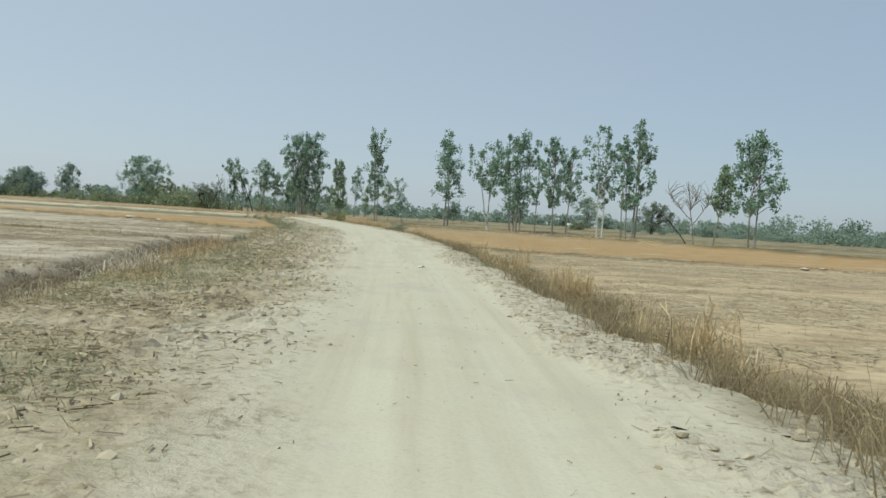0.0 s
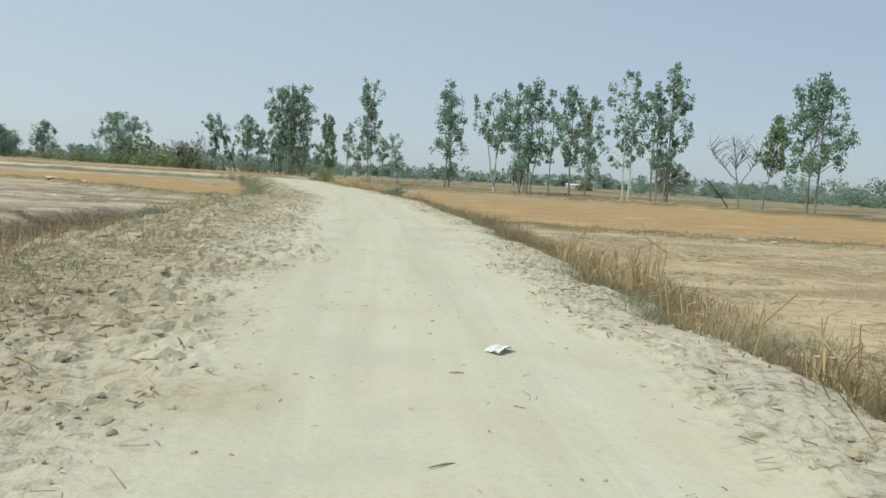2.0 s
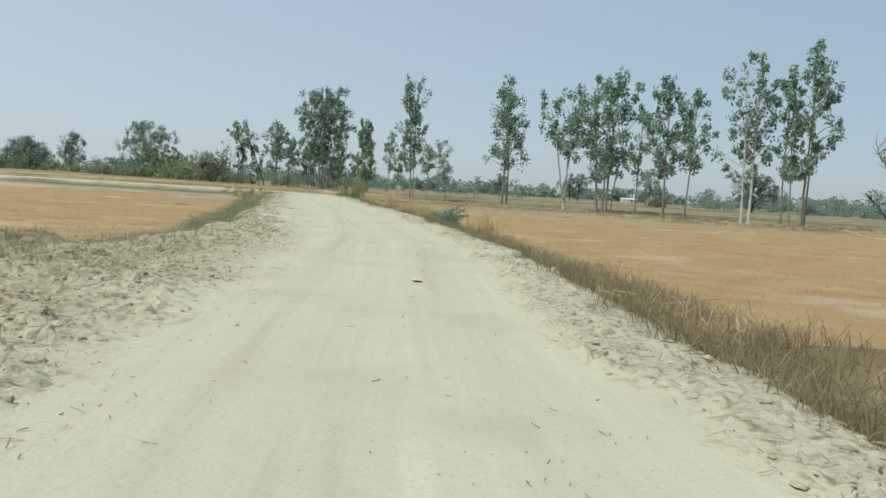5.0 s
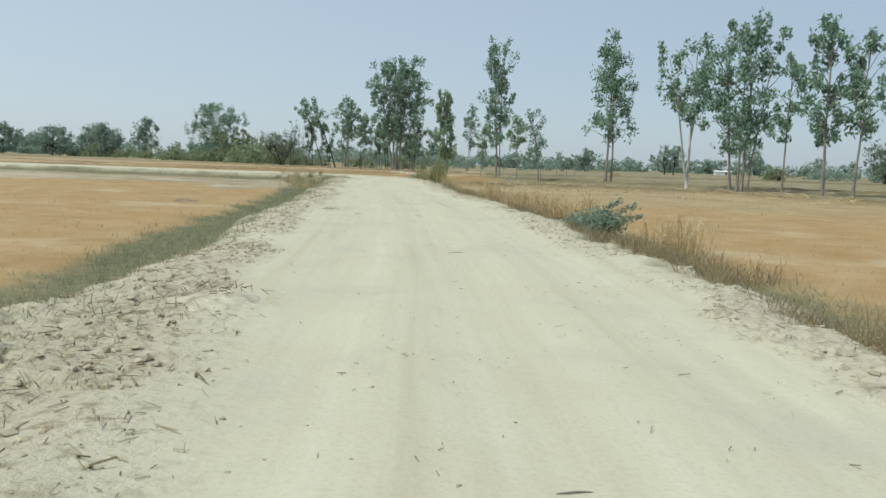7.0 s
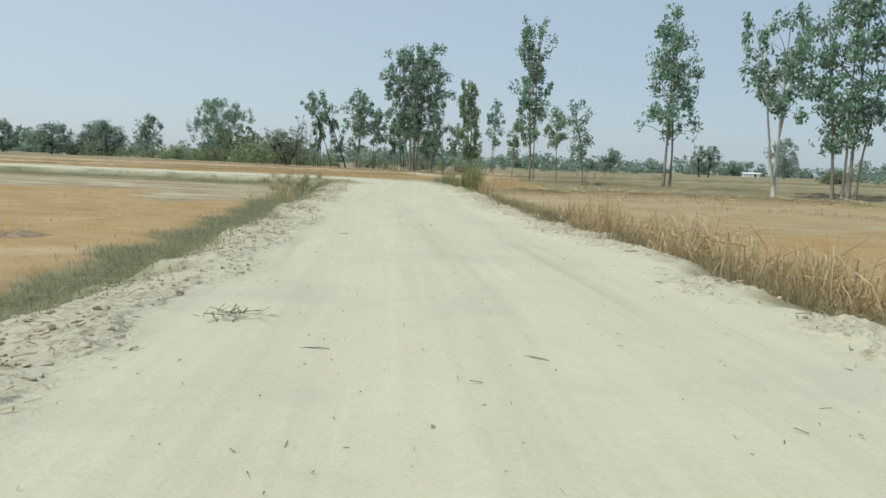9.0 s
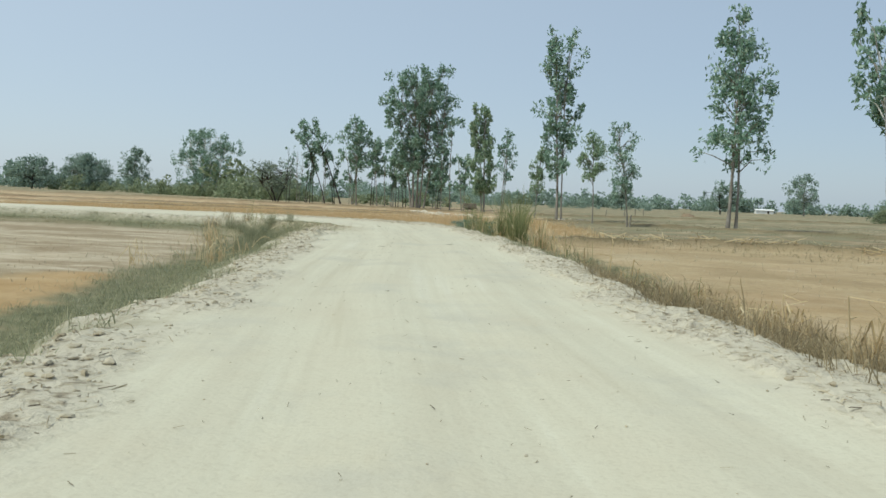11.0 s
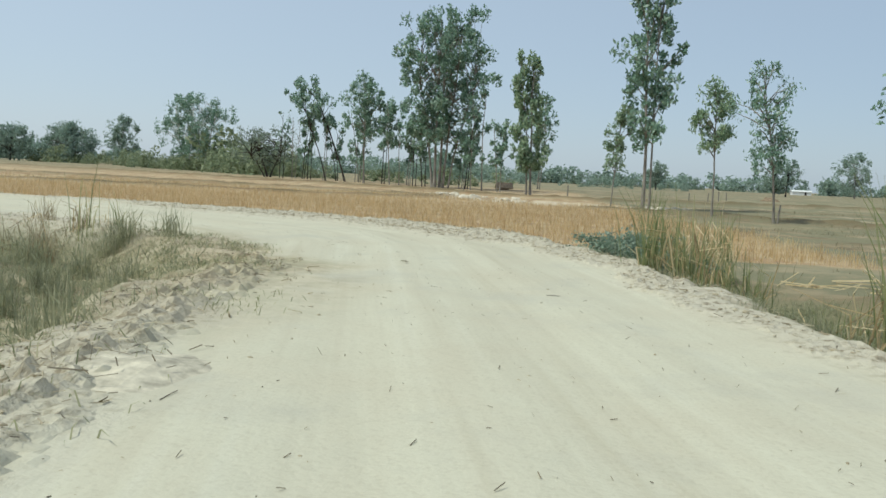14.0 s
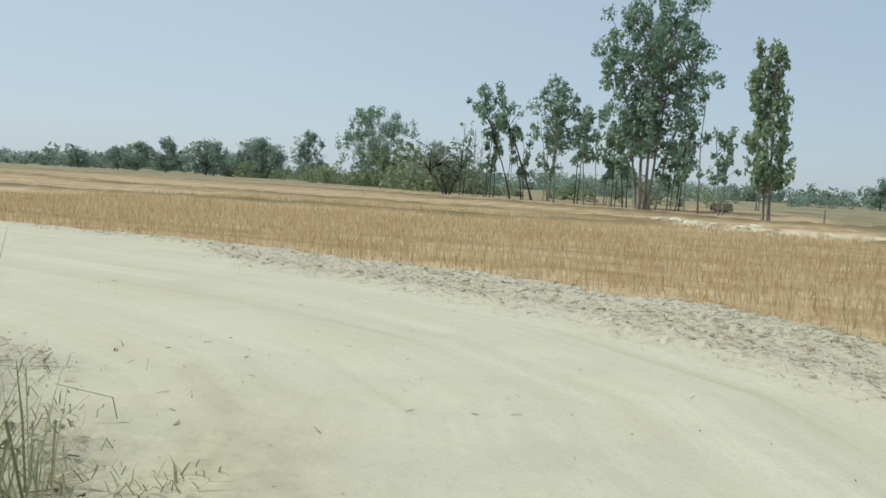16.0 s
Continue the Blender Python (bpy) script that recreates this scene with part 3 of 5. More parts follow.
def joined(pieces):
    vs, fs, k = [], [], 0
    for v, f in pieces:
        vs.append(v), fs.append(f + k)
        k += len(v)
    return np.concatenate(vs), np.concatenate(fs)


def blades(x, y, z, height, width, lean, r, curl=0.5):
    """Bent grass blades or stalks: three levels, two quads each."""
    n = len(x)
    a, f = r.uniform(0, 2 * math.pi, n), r.uniform(0, 2 * math.pi, n)
    dx, dy, wx, wy = np.cos(a) * lean * height, np.sin(a) * lean * height, np.cos(f) * width / 2, np.sin(f) * width / 2
    v = np.zeros((n, 6, 3))
    for k, (h, wdt, b) in enumerate(((0.0, 1.0, 0.0), (0.55, 0.8, 0.4 * (1 - curl) + 0.1), (1.0, 0.22, 1.0))):
        drop = 1 - 0.5 * np.clip(lean, 0, 1.2) * (b if k == 2 else 0.2)
        for q, sg in ((0, -1), (1, 1)):
            v[:, 2 * k + q, 0] = x + dx * b + sg * wx * wdt
            v[:, 2 * k + q, 1] = y + dy * b + sg * wy * wdt
            v[:, 2 * k + q, 2] = z + height * h * drop
    base = np.arange(n)[:, None] * 6
    f = np.concatenate([base + np.array([[0, 1, 3, 2]]), base + np.array([[2, 3, 5, 4]])])
    return v.reshape(-1, 3), f


def leaf_cards(centres, length, width, r, droop=0.6):
    """Single folded leaves or small sprays, each one quad."""
    n = len(centres)
    d = r.normal(size=(n, 3))
    d[:, 2] -= droop * 1.6
    d /= np.linalg.norm(d, axis=1)[:, None]
    s = np.cross(d, r.normal(size=(n, 3)))
    s /= np.linalg.norm(s, axis=1)[:, None] + 1e-9
    ln, wd = (length * r.uniform(0.6, 1.3, n))[:, None], (width * r.uniform(0.6, 1.3, n))[:, None]
    v = np.stack([centres - d * ln * 0.5, centres + s * wd * 0.5, centres + d * ln * 0.5, centres - s * wd * 0.5], 1)
    return v.reshape(-1, 3), np.arange(n * 4).reshape(-1, 4)


# ---- ground sheet and road ----
def steps(parts):
    out = []
    for a, b, st in parts:
        out.append(np.arange(a, b, st))
    return np.concatenate(out)


def grow(a, b, n):
    return np.sign(a) * np.geomspace(abs(a), abs(b), n)


def build_ground():
    xs = np.concatenate([grow(-3600, -210, 14), steps([(-200, -72, 4), (-72, -33, 0.8), (-33, 6, 0.25), (6, 30, 0.4), (30, 50, 0.8), (50, 202, 4)]), grow(210, 3600, 14)])
    ys = np.concatenate([grow(-3600, -45, 14), steps([(-40, -4, 1.5), (-4, 133, 0.25), (133, 200, 0.55), (200, 402, 4)]), grow(410, 4600, 16)])
    gx, gy = np.meshgrid(xs, ys, indexing="ij")
    t = terrain(gx.ravel(), gy.ravel())
    v = np.stack([gx.ravel(), gy.ravel(), t["z"]], 1)
    i, j = np.meshgrid(np.arange(len(xs) - 1), np.arange(len(ys) - 1), indexing="ij")
    k = len(ys)
    f = np.stack([i * k + j, (i + 1) * k + j, (i + 1) * k + j + 1, i * k + j + 1], -1).reshape(-1, 4)
    on = (t["s"][f].mean(1) > -0.05)
    for name, pick, label, cat in (("road", on, "pale sandy dirt road with wheel tracks and broken earth edges", "road"), ("ground", ~on, "dry harvested fields with straw stubble, earth ridges and weedy verges", "field")):
        ff = f[pick]
        used, back = np.unique(ff, return_inverse=True)
        ob = link_mesh(name, v[used], back.reshape(-1, 4), SOIL, smooth_faces=True)
        for key in ("road", "rough", "grass", "bund", "gold", "pale", "orange", "pit", "lush", "weedy", "rust", "grey", "lat", "along"):
            ob.data.attributes.new(key, "FLOAT", "POINT").data.foreach_set("value", t[key][used].astype(np.float32))
        tagged(ob, label, cat, kind="structure")


build_ground()


# ---- trees ----
def profile(kind, k):
    """Relative half width of a crown at relative height k."""
    k = np.clip(k, 0, 1)
    if kind == "column":
        return 0.55 + 0.45 * np.sin(math.pi * np.clip(k * 0.9 + 0.1, 0, 1)) * (0.75 + 0.25 * np.cos(k * 13))
    if kind == "top":
        return 0.35 + 0.65 * np.sin(math.pi * np.clip(k ** 1.3 * 0.85 + 0.08, 0, 1))
    if kind == "skirt":
        return np.clip(1.05 - 0.75 * k, 0.2, 1) * (0.6 + 0.4 * np.clip(k * 6, 0, 1))
    if kind == "flat":
        return np.clip(0.6 + 0.9 * k - 0.9 * k ** 4, 0.1, 1.0)
    return np.sqrt(np.clip(1 - (2 * k - 0.85) ** 2 * 0.75, 0.05, 1))


def tree(name, label, x, y, height, half, low, trunks=((0.0, 0.0, 1.0, 0.2),), kind="round", lobes=38, leaves=120, leaf=(0.44, 0.20), mat=None, bark=None, lobe_r=0.34, seed=1, droop=0.7, group="", top_shift=0.0, base_drop=0.15, gap=0.0, crook=1.0):
    """A tree as a thing: its trunks, its limbs and its crown. low: height of the lowest leaves; trunks: foot x, top x, share of the height, foot radius and, for a fork, the share at which it leaves the first trunk."""
    r = np.random.default_rng(seed)
    mat, bark = mat or LEAF, bark or BARK
    z0 = float(ground_z(x, y)[0]) - base_drop
    thing = tagged(new(name), label, "tree", group)
    thing.matrix_world = pose(x, y, z0)
    limbs, centres, sizes = [], [], []
    stems = []
    for fx, tx, share, rad, *fork in trunks:
        hk = np.linspace(0, 1, 9)
        wob = np.cumsum(r.normal(0, 0.012 * crook, (9, 2)), axis=0) * height * 0.6
        path = np.stack([fx + (tx - fx) * hk ** 1.2 + wob[:, 0] * hk, r.uniform(-0.4, 0.4) * (fx != 0) + wob[:, 1] * hk, hk * height * share * 0.97], 1)
        radii = rad * 0.52 * (1 - 0.86 * hk) + 0.02 + rad * 0.3 * np.exp(-hk * 14)
        if fork:
            k0 = fork[0] / trunks[0][2]
            start = np.array([np.interp(k0, hk, stems[0][:, c]) for c in range(3)])
            path = start + (np.array([tx + wob[-1, 0], wob[-1, 1] + r.uniform(-0.8, 0.8), height * share * 0.97]) - start) * np.stack([hk ** 0.8, hk ** 0.8, hk], 1) + np.concatenate([wob, np.zeros((9, 1))], 1) * (hk * (1 - hk))[:, None] * 2
            radii = rad * 0.6 * (1 - 0.85 * hk) + 0.015
        stems.append(path)
        link_mesh("trunk", *tube(path, radii, 8), bark, thing, smooth_faces=True)
    for k in range(lobes):
        path = stems[k % len(stems)]
        hh = (k + 0.5) / lobes + r.normal(0, 0.03)
        hh = float(np.clip(hh, 0.02, 1))
        z = low + (height - low) * hh
        rad = half * float(profile(kind, hh))
        a, q = r.uniform(0, 2 * math.pi), math.sqrt(r.uniform(0.03, 1)) * 0.98
        top = path[-1, 2]
        sx, sy = np.interp(min(z * 0.86, top), path[:, 2], path[:, 0]), np.interp(min(z * 0.86, top), path[:, 2], path[:, 1])
        mx = np.interp(min(z, top), path[:, 2], path[:, 0])
        end = np.array([mx * (1.0 if len(stems) < 3 else 0.7) + top_shift * hh + math.cos(a) * rad * q, sy + math.sin(a) * rad * q, z])
        start = np.array([sx, sy, min(z * 0.86 - 0.1 * rad, top * 0.96)])
        if r.uniform() < gap:
            continue
        mid = (start + end) / 2 + np.array([0, 0, 0.12 * rad]) + r.normal(0, 0.06 * rad, 3)
        foot = 0.018 + 0.008 * rad + 0.012 * (1 - hh)
        limbs.append(tube([start, mid, end], [foot, foot * 0.7, 0.012], 5))
        centres.append(end)
        sizes.append(half * lobe_r * r.uniform(0.45, 1.0))
        if r.uniform() < 0.5:
            centres.append(mid + r.normal(0, 0.2 * rad, 3))
            sizes.append(half * lobe_r * r.uniform(0.45, 0.8))
    if y < 170:
        for limb in limbs:
            link_mesh("limb", *limb, bark, thing)
    else:
        link_mesh("branchwork", *joined(limbs), bark, thing)
    if leaves:
        pts = []
        for c, sz in zip(centres, sizes):
            m = int(leaves * (0.78 if leaf[0] < 0.5 and leaf[1] > 0.15 else 1.0) * r.uniform(0.5, 1.5))
            p = r.normal(size=(m, 3))
            p /= np.linalg.norm(p, axis=1)[:, None]
            p *= (r.uniform(0, 1, m) ** 0.5)[:, None] * sz * np.array([1, 1, 0.85 + 0.5 * droop])
            # small gaps inside each spray
            keep = np.sin(p[:, 0] * 5 / sz + c[0] * 3) + np.sin(p[:, 1] * 5 / sz + c[1]) + np.sin(p[:, 2] * 6 / sz + c[2] * 2) > -0.5
            p[:, 2] -= droop * 0.25 * sz
            pts.append((c + p)[keep])
        link_mesh("crown", *leaf_cards(np.concatenate(pts), leaf[0], leaf[1], r, droop), mat, thing)
    return thing


EU = "slender grey-green eucalyptus tree with bare lower trunk beside the fields"
ROW = "eucalyptus trees along the field edge"
tree("eucalyptus_tree", "very tall slim eucalyptus tree with a columnar crown", -14.7, 164, 19.2, 2.4, 5.8, ((-0.2, -0.8, 1, 0.19), (0.25, -0.2, 0.75, 0.12)), "column", 52, 110, lobe_r=0.36, seed=3, group=ROW)
tree("eucalyptus_tree", "tall eucalyptus with two leaning trunks and a broad ragged crown", -0.5, 152, 17.4, 4.4, 5.6, ((-0.3, 0.5, 1, 0.22), (0.4, 0.9, 0.8, 0.18)), "skirt", 56, 110, lobe_r=0.23, seed=4, group=ROW, gap=0.14)
tree("eucalyptus_tree", "eucalyptus with forked pale white trunk and drooping crown", 6.6, 137.7, 14.9, 3.4, 7.6, ((0, 0.3, 0.95, 0.24), (0, -1.7, 0.75, 0.19, 0.06), (0, 1.8, 0.72, 0.13, 0.33)), "top", 42, 95, lobe_r=0.28, bark=BARK_WHITE, seed=5, group=ROW, crook=1.8, gap=0.12)
tree("eucalyptus_tree", "dense dark green eucalyptus with several close trunks", 10.6, 134, 16.4, 3.2, 4.6, ((-0.5, -1.6, 0.92, 0.2), (0.1, 0.4, 0.9, 0.18), (0.5, 1.2, 1, 0.22), (1.1, 2.2, 0.8, 0.13)), "round", 64, 135, lobe_r=0.33, seed=6, group=ROW)
tree("eucalyptus_tree", "thin light eucalyptus with a sparse narrow crown", 13.8, 130, 12.7, 1.9, 5.0, ((0, 0.3, 1, 0.13),), "round", 24, 70, lobe_r=0.34, seed=7, group=ROW, gap=0.15)
tree("eucalyptus_tree", EU, 16.1, 126, 15.3, 2.6, 5.0, ((0, 0.4, 1, 0.2),), "round", 42, 85, lobe_r=0.3, seed=8, group=ROW, gap=0.12)
tree("eucalyptus_tree", EU, 17.9, 124, 13.4, 2.5, 5.4, ((0, 0.9, 1, 0.17),), "round", 36, 80, lobe_r=0.3, seed=9, group=ROW, gap=0.15)
tree("eucalyptus_tree", "tall pale eucalyptus with a broad airy crown", 21.6, 115.2, 15.6, 2.9, 4.6, ((-0.6, -0.9, 0.95, 0.16), (0.2, 0.3, 1, 0.2)), "round", 50, 90, lobe_r=0.28, bark=BARK_WHITE, seed=10, group=ROW, gap=0.1)
tree("eucalyptus_tree", EU, 24.0, 113.2, 13.9, 2.1, 5.2, ((0, -0.6, 1, 0.14), (0.6, 0.4, 0.9, 0.12)), "round", 30, 80, lobe_r=0.32, seed=11, group=ROW, gap=0.15)
tree("eucalyptus_tree", "tall eucalyptus with leaning forked trunks and ragged crown", 25.4, 112, 16.4, 2.6, 4.8, ((-0.2, 0.2, 1, 0.2), (0.3, 0.9, 0.9, 0.16)), "round", 46, 90, lobe_r=0.3, seed=12, group=ROW, gap=0.08)
tree("broadleaf_tree", "small dense green tree with leaning thin trunk", 33.3, 102.4, 10.2, 2.1, 5.0, ((0, 0.6, 0.8, 0.15),), "skirt", 34, 85, lobe_r=0.33, mat=LEAF_DRY, seed=13)
tree("eucalyptus_tree", "tall eucalyptus with two trunks and a wide light green crown", 35.8, 96.5, 13.8, 3.4, 4.6, ((-0.2, -0.2, 0.9, 0.18), (0.3, 0.9, 1, 0.2)), "round", 56, 100, lobe_r=0.28, seed=14, group=ROW)
tree("bare_tree", "leafless grey tree with thin spreading branches", 30.8, 103.5, 8.4, 2.3, 5.2, ((0.3, -0.5, 1.0, 0.13), (0, -2.2, 0.92, 0.09, 0.4), (0, 1.9, 0.78, 0.08, 0.32), (0, 0.7, 0.97, 0.06, 0.55)), "flat", 74, 0, seed=15, crook=2.2)
tree("young_tree", "small yellow-green tree with a slim straight trunk", -11.5, 155, 7.9, 1.35, 4.0, ((0, -0.3, 0.9, 0.07),), "round", 22, 110, leaf=(0.26, 0.1), lobe_r=0.4, mat=LEAF_DRY, seed=16)
tree("young_tree", "young eucalyptus with thin trunk and loose layered crown", -8.7, 152, 9.0, 2.0, 3.2, ((0, -0.7, 0.95, 0.08),), "top", 34, 70, leaf=(0.26, 0.1), lobe_r=0.32, seed=17, gap=0.2)
tree("young_tree", "young tree with a crooked thin stem and drooping leaves", -17.1, 165, 8.2, 1.15, 3.9, ((0, 0.2, 0.95, 0.07),), "column", 24, 100, leaf=(0.26, 0.1), lobe_r=0.42, mat=LEAF_DRY, seed=18)
tree("weeping_tree", "tall tree with drooping yellow-green foliage to near the ground", -24.0, 180, 12.9, 1.75, 2.4, ((0, -0.6, 1, 0.16), (-0.4, -0.8, 0.8, 0.12)), "skirt", 60, 130, lobe_r=0.33, mat=LEAF_DRY, seed=19, droop=1.1)
tree("young_tree", "thin tree with a sparse small crown", -26.0, 226, 14.2, 2.1, 5.0, ((-0.5, 0.4, 1, 0.13), (-0.2, 0.9, 0.85, 0.09)), "round", 34, 80, lobe_r=0.4, seed=20, gap=0.2)
tree("eucalyptus_tree", "large many-stemmed eucalyptus with a high dense crown", -35.4, 194, 19.4, 4.9, 5.6, ((-0.6, -2.6, 0.8, 0.2), (-0.2, -0.8, 0.96, 0.26), (0.2, 0.6, 1, 0.24), (0.6, 2.4, 0.95, 0.2), (1.2, 3.4, 0.7, 0.14)), "top", 140, 165, lobe_r=0.21, seed=21)
tree("young_tree", "low leaning tree with small leafy sprays", -30.1, 192, 11.2, 1.8, 3.0, ((0, -0.3, 1, 0.1), (-1.2, -1.0, 0.7, 0.08)), "column", 28, 70, lobe_r=0.34, seed=22, gap=0.15)
tree("eucalyptus_tree", "straight eucalyptus with a rounded high crown", -45.5, 200, 12.9, 2.9, 6.2, ((0, -0.4, 1, 0.17),), "round", 40, 100, lobe_r=0.3, seed=23)
tree("young_tree", "young tree leaning on a thin trunk", -41.8, 198, 9.8, 1.7, 4.8, ((0, -0.8, 1, 0.1), (1.2, 0.9, 0.7, 0.07)), "round", 22, 80, lobe_r=0.36, seed=24, gap=0.1)
tree("leaning_tree", "tall tree leaning far over on a thin dark trunk", -49.7, 206, 13.0, 2.7, 7.2, ((0, -5.4, 1, 0.18), (-2.6, -6.2, 0.85, 0.12)), "round", 36, 95, lobe_r=0.3, seed=25, bark=BARK_DARK)
for k, (bx, by, bh) in enumerate([(-53, 207, 9.5), (-55.5, 208, 10.4), (-58, 209, 8.5), (-60.2, 210, 9.2), (-47.5, 203, 7.5), (-38.8, 197, 8.0)]):
    tree("bare_tree", "thin grey leafless tree among the grove", bx, by, bh, 1.1, bh * 0.45, ((0, 0.3 - 0.2 * (k % 3), 1, 0.06), (0.4, 0.9, 0.8, 0.05)), "round", 14, 14 if k % 2 else 0, lobe_r=0.35, seed=30 + k, group="thin bare trees in the grove", bark=BARK_DARK if k % 2 else BARK)
for k, (bx, by, bh, tx) in enumerate([(-37.6, 196.5, 9.5, -0.6), (-40.0, 199, 8.2, 0.7), (-43.4, 200.5, 10.2, 0.5), (-47.2, 203.5, 9.0, -0.7), (-32.4, 195, 8.6, 0.8), (-28.2, 190, 7.4, -0.5), (-51.4, 207.5, 8.4, -1.2), (-33.6, 198, 7.0, 0.4), (-56.8, 209.5, 7.6, 0.8)]):
    tree("young_tree", "thin-stemmed young tree with loose leafy sprays in the grove", bx, by, bh, 1.25 + 0.1 * (k % 4), bh * (0.32 + 0.06 * (k % 3)), ((0, tx, 1, 0.08), (0.3, tx * 0.4 + 0.5, 0.75, 0.06)), "column", 20, 75, lobe_r=0.38, seed=140 + k, group="young trees of the grove", gap=0.15, bark=BARK if k % 2 else BARK_DARK)
tree("thorn_tree", "dark spreading thorn tree with twisted low trunk", -63.0, 212.6, 6.8, 5.2, 2.2, ((0, -1.2, 0.6, 0.25), (0.3, 1.8, 0.55, 0.2), (-0.4, -2.6, 0.5, 0.16)), "flat", 64, 75, leaf=(0.3, 0.16), lobe_r=0.2, mat=LEAF_BUSH, bark=BARK_DARK, seed=40)
tree("eucalyptus_tree", "broad clump of eucalyptus with pale thin trunks", -97.5, 257, 14.8, 6.6, 3.4, ((-2.2, -3.5, 0.85, 0.2), (-0.8, -0.6, 1, 0.22), (0.8, 1.6, 0.9, 0.2), (2.6, 4.6, 0.8, 0.16)), "top", 120, 130, leaf=(0.46, 0.2), lobe_r=0.19, bark=BARK_WHITE, seed=41)
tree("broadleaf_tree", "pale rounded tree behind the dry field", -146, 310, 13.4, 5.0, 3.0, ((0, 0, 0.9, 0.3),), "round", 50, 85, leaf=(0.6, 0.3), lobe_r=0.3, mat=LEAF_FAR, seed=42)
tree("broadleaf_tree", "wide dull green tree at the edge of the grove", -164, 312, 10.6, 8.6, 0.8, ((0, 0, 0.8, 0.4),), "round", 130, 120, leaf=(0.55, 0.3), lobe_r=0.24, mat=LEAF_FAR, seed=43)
tree("broadleaf_tree", "rounded dark tree standing far out in the fields", 53.8, 217, 8.4, 5.4, 1.6, ((0, 0.2, 0.7, 0.35), (0.4, 1.6, 0.55, 0.25)), "round", 66, 80, leaf=(0.45, 0.24), lobe_r=0.22, mat=LEAF_BUSH, bark=BARK_DARK, seed=44)
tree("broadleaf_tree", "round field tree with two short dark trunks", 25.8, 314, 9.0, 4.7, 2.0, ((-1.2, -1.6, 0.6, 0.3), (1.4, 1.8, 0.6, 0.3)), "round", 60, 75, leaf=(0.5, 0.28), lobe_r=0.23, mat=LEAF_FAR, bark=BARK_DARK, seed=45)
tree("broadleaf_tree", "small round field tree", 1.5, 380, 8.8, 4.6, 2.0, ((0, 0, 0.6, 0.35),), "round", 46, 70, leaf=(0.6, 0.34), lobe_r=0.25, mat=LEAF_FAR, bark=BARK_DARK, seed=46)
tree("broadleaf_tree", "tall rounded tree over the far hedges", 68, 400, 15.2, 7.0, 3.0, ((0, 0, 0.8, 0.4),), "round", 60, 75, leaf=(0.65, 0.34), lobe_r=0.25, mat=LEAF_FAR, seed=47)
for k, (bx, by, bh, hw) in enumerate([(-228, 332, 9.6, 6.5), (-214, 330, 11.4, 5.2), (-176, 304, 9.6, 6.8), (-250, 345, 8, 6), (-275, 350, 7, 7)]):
    tree("broadleaf_tree", "haze-paled green tree far across the fields", bx, by, bh, hw, 1.6, ((0, 0.3, 0.7, 0.3),), "round", 50, 100, leaf=(0.65, 0.34), lobe_r=0.26, mat=LEAF_FAR, bark=BARK_DARK, seed=50 + k, group="distant field trees")


# ---- far woods, hedges and scrub: too many to count ----
def woods(name, label, lines, mat, seed, fine=1.0, cards=24):
    """Clumps of foliage of uneven size along lines: from, to, height, spacing, depth."""
    r = np.random.default_rng(seed)
    pts, size = [], []
    for x0, y0, x1, y1, h, gap, depth in lines:
        n = max(2, int(math.hypot(x1 - x0, y1 - y0) / gap))
        for k in range(n):
            f = (k + r.uniform(-0.5, 0.5)) / n
            cx, cy = x0 + (x1 - x0) * f + r.normal(0, depth * 0.3), y0 + (y1 - y0) * f + r.uniform(0, depth)
            hh = h * r.uniform(0.35, 1.0) * (1.6 if r.uniform() < 0.14 else 1)
            w = hh * r.uniform(0.35, 0.75)
            for _ in range(int(r.integers(5, 9))):
                q = r.normal(size=(cards, 3))
                q /= np.linalg.norm(q, axis=1)[:, None]
                c = np.array([cx + r.uniform(-w, w), cy + r.uniform(-w, w) * 0.5, hh * r.uniform(0.05, 0.78) ** 1.2])
                p = c + q * (r.uniform(0.3, 1, cards) ** 0.6)[:, None] * np.array([w * 0.6, w * 0.5, hh * 0.24])
                p[:, 2] = np.maximum(p[:, 2], 0.05)
                pts.append(p)
                size.append(np.full(cards, max(0.36, hh * 0.15) * fine))
    p, s = np.concatenate(pts), np.concatenate(size)
    v, f = leaf_cards(p, s * 1.4, s * 0.8, r, 0.2)
    ob = link_mesh(name, v, f, mat)
    return tagged(ob, label, "trees", kind="stuff")


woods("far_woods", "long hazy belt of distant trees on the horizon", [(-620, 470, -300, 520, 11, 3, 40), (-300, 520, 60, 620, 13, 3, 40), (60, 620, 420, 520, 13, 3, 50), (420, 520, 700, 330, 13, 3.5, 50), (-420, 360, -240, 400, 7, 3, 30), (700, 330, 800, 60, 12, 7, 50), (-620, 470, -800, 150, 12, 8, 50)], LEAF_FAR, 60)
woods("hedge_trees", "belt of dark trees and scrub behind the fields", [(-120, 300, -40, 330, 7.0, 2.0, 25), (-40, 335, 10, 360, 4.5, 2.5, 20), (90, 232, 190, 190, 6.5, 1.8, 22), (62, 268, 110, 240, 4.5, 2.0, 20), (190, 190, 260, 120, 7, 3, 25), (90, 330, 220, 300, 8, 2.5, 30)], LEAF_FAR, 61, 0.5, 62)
woods("scrub", "low green scrub under the grove trees", [(-140, 292, -100, 268, 4.2, 1.3, 10), (-112, 262, -78, 240, 3.8, 1.3, 8), (-80, 236, -60, 222, 2.6, 1.5, 6), (-170, 306, -140, 296, 4.4, 1.5, 8), (-93, 254, -66, 222, 7.0, 1.5, 7), (-60, 224, -30, 212, 2.6, 2.0, 10)], LEAF_SCRUB, 62, 0.7, 34)


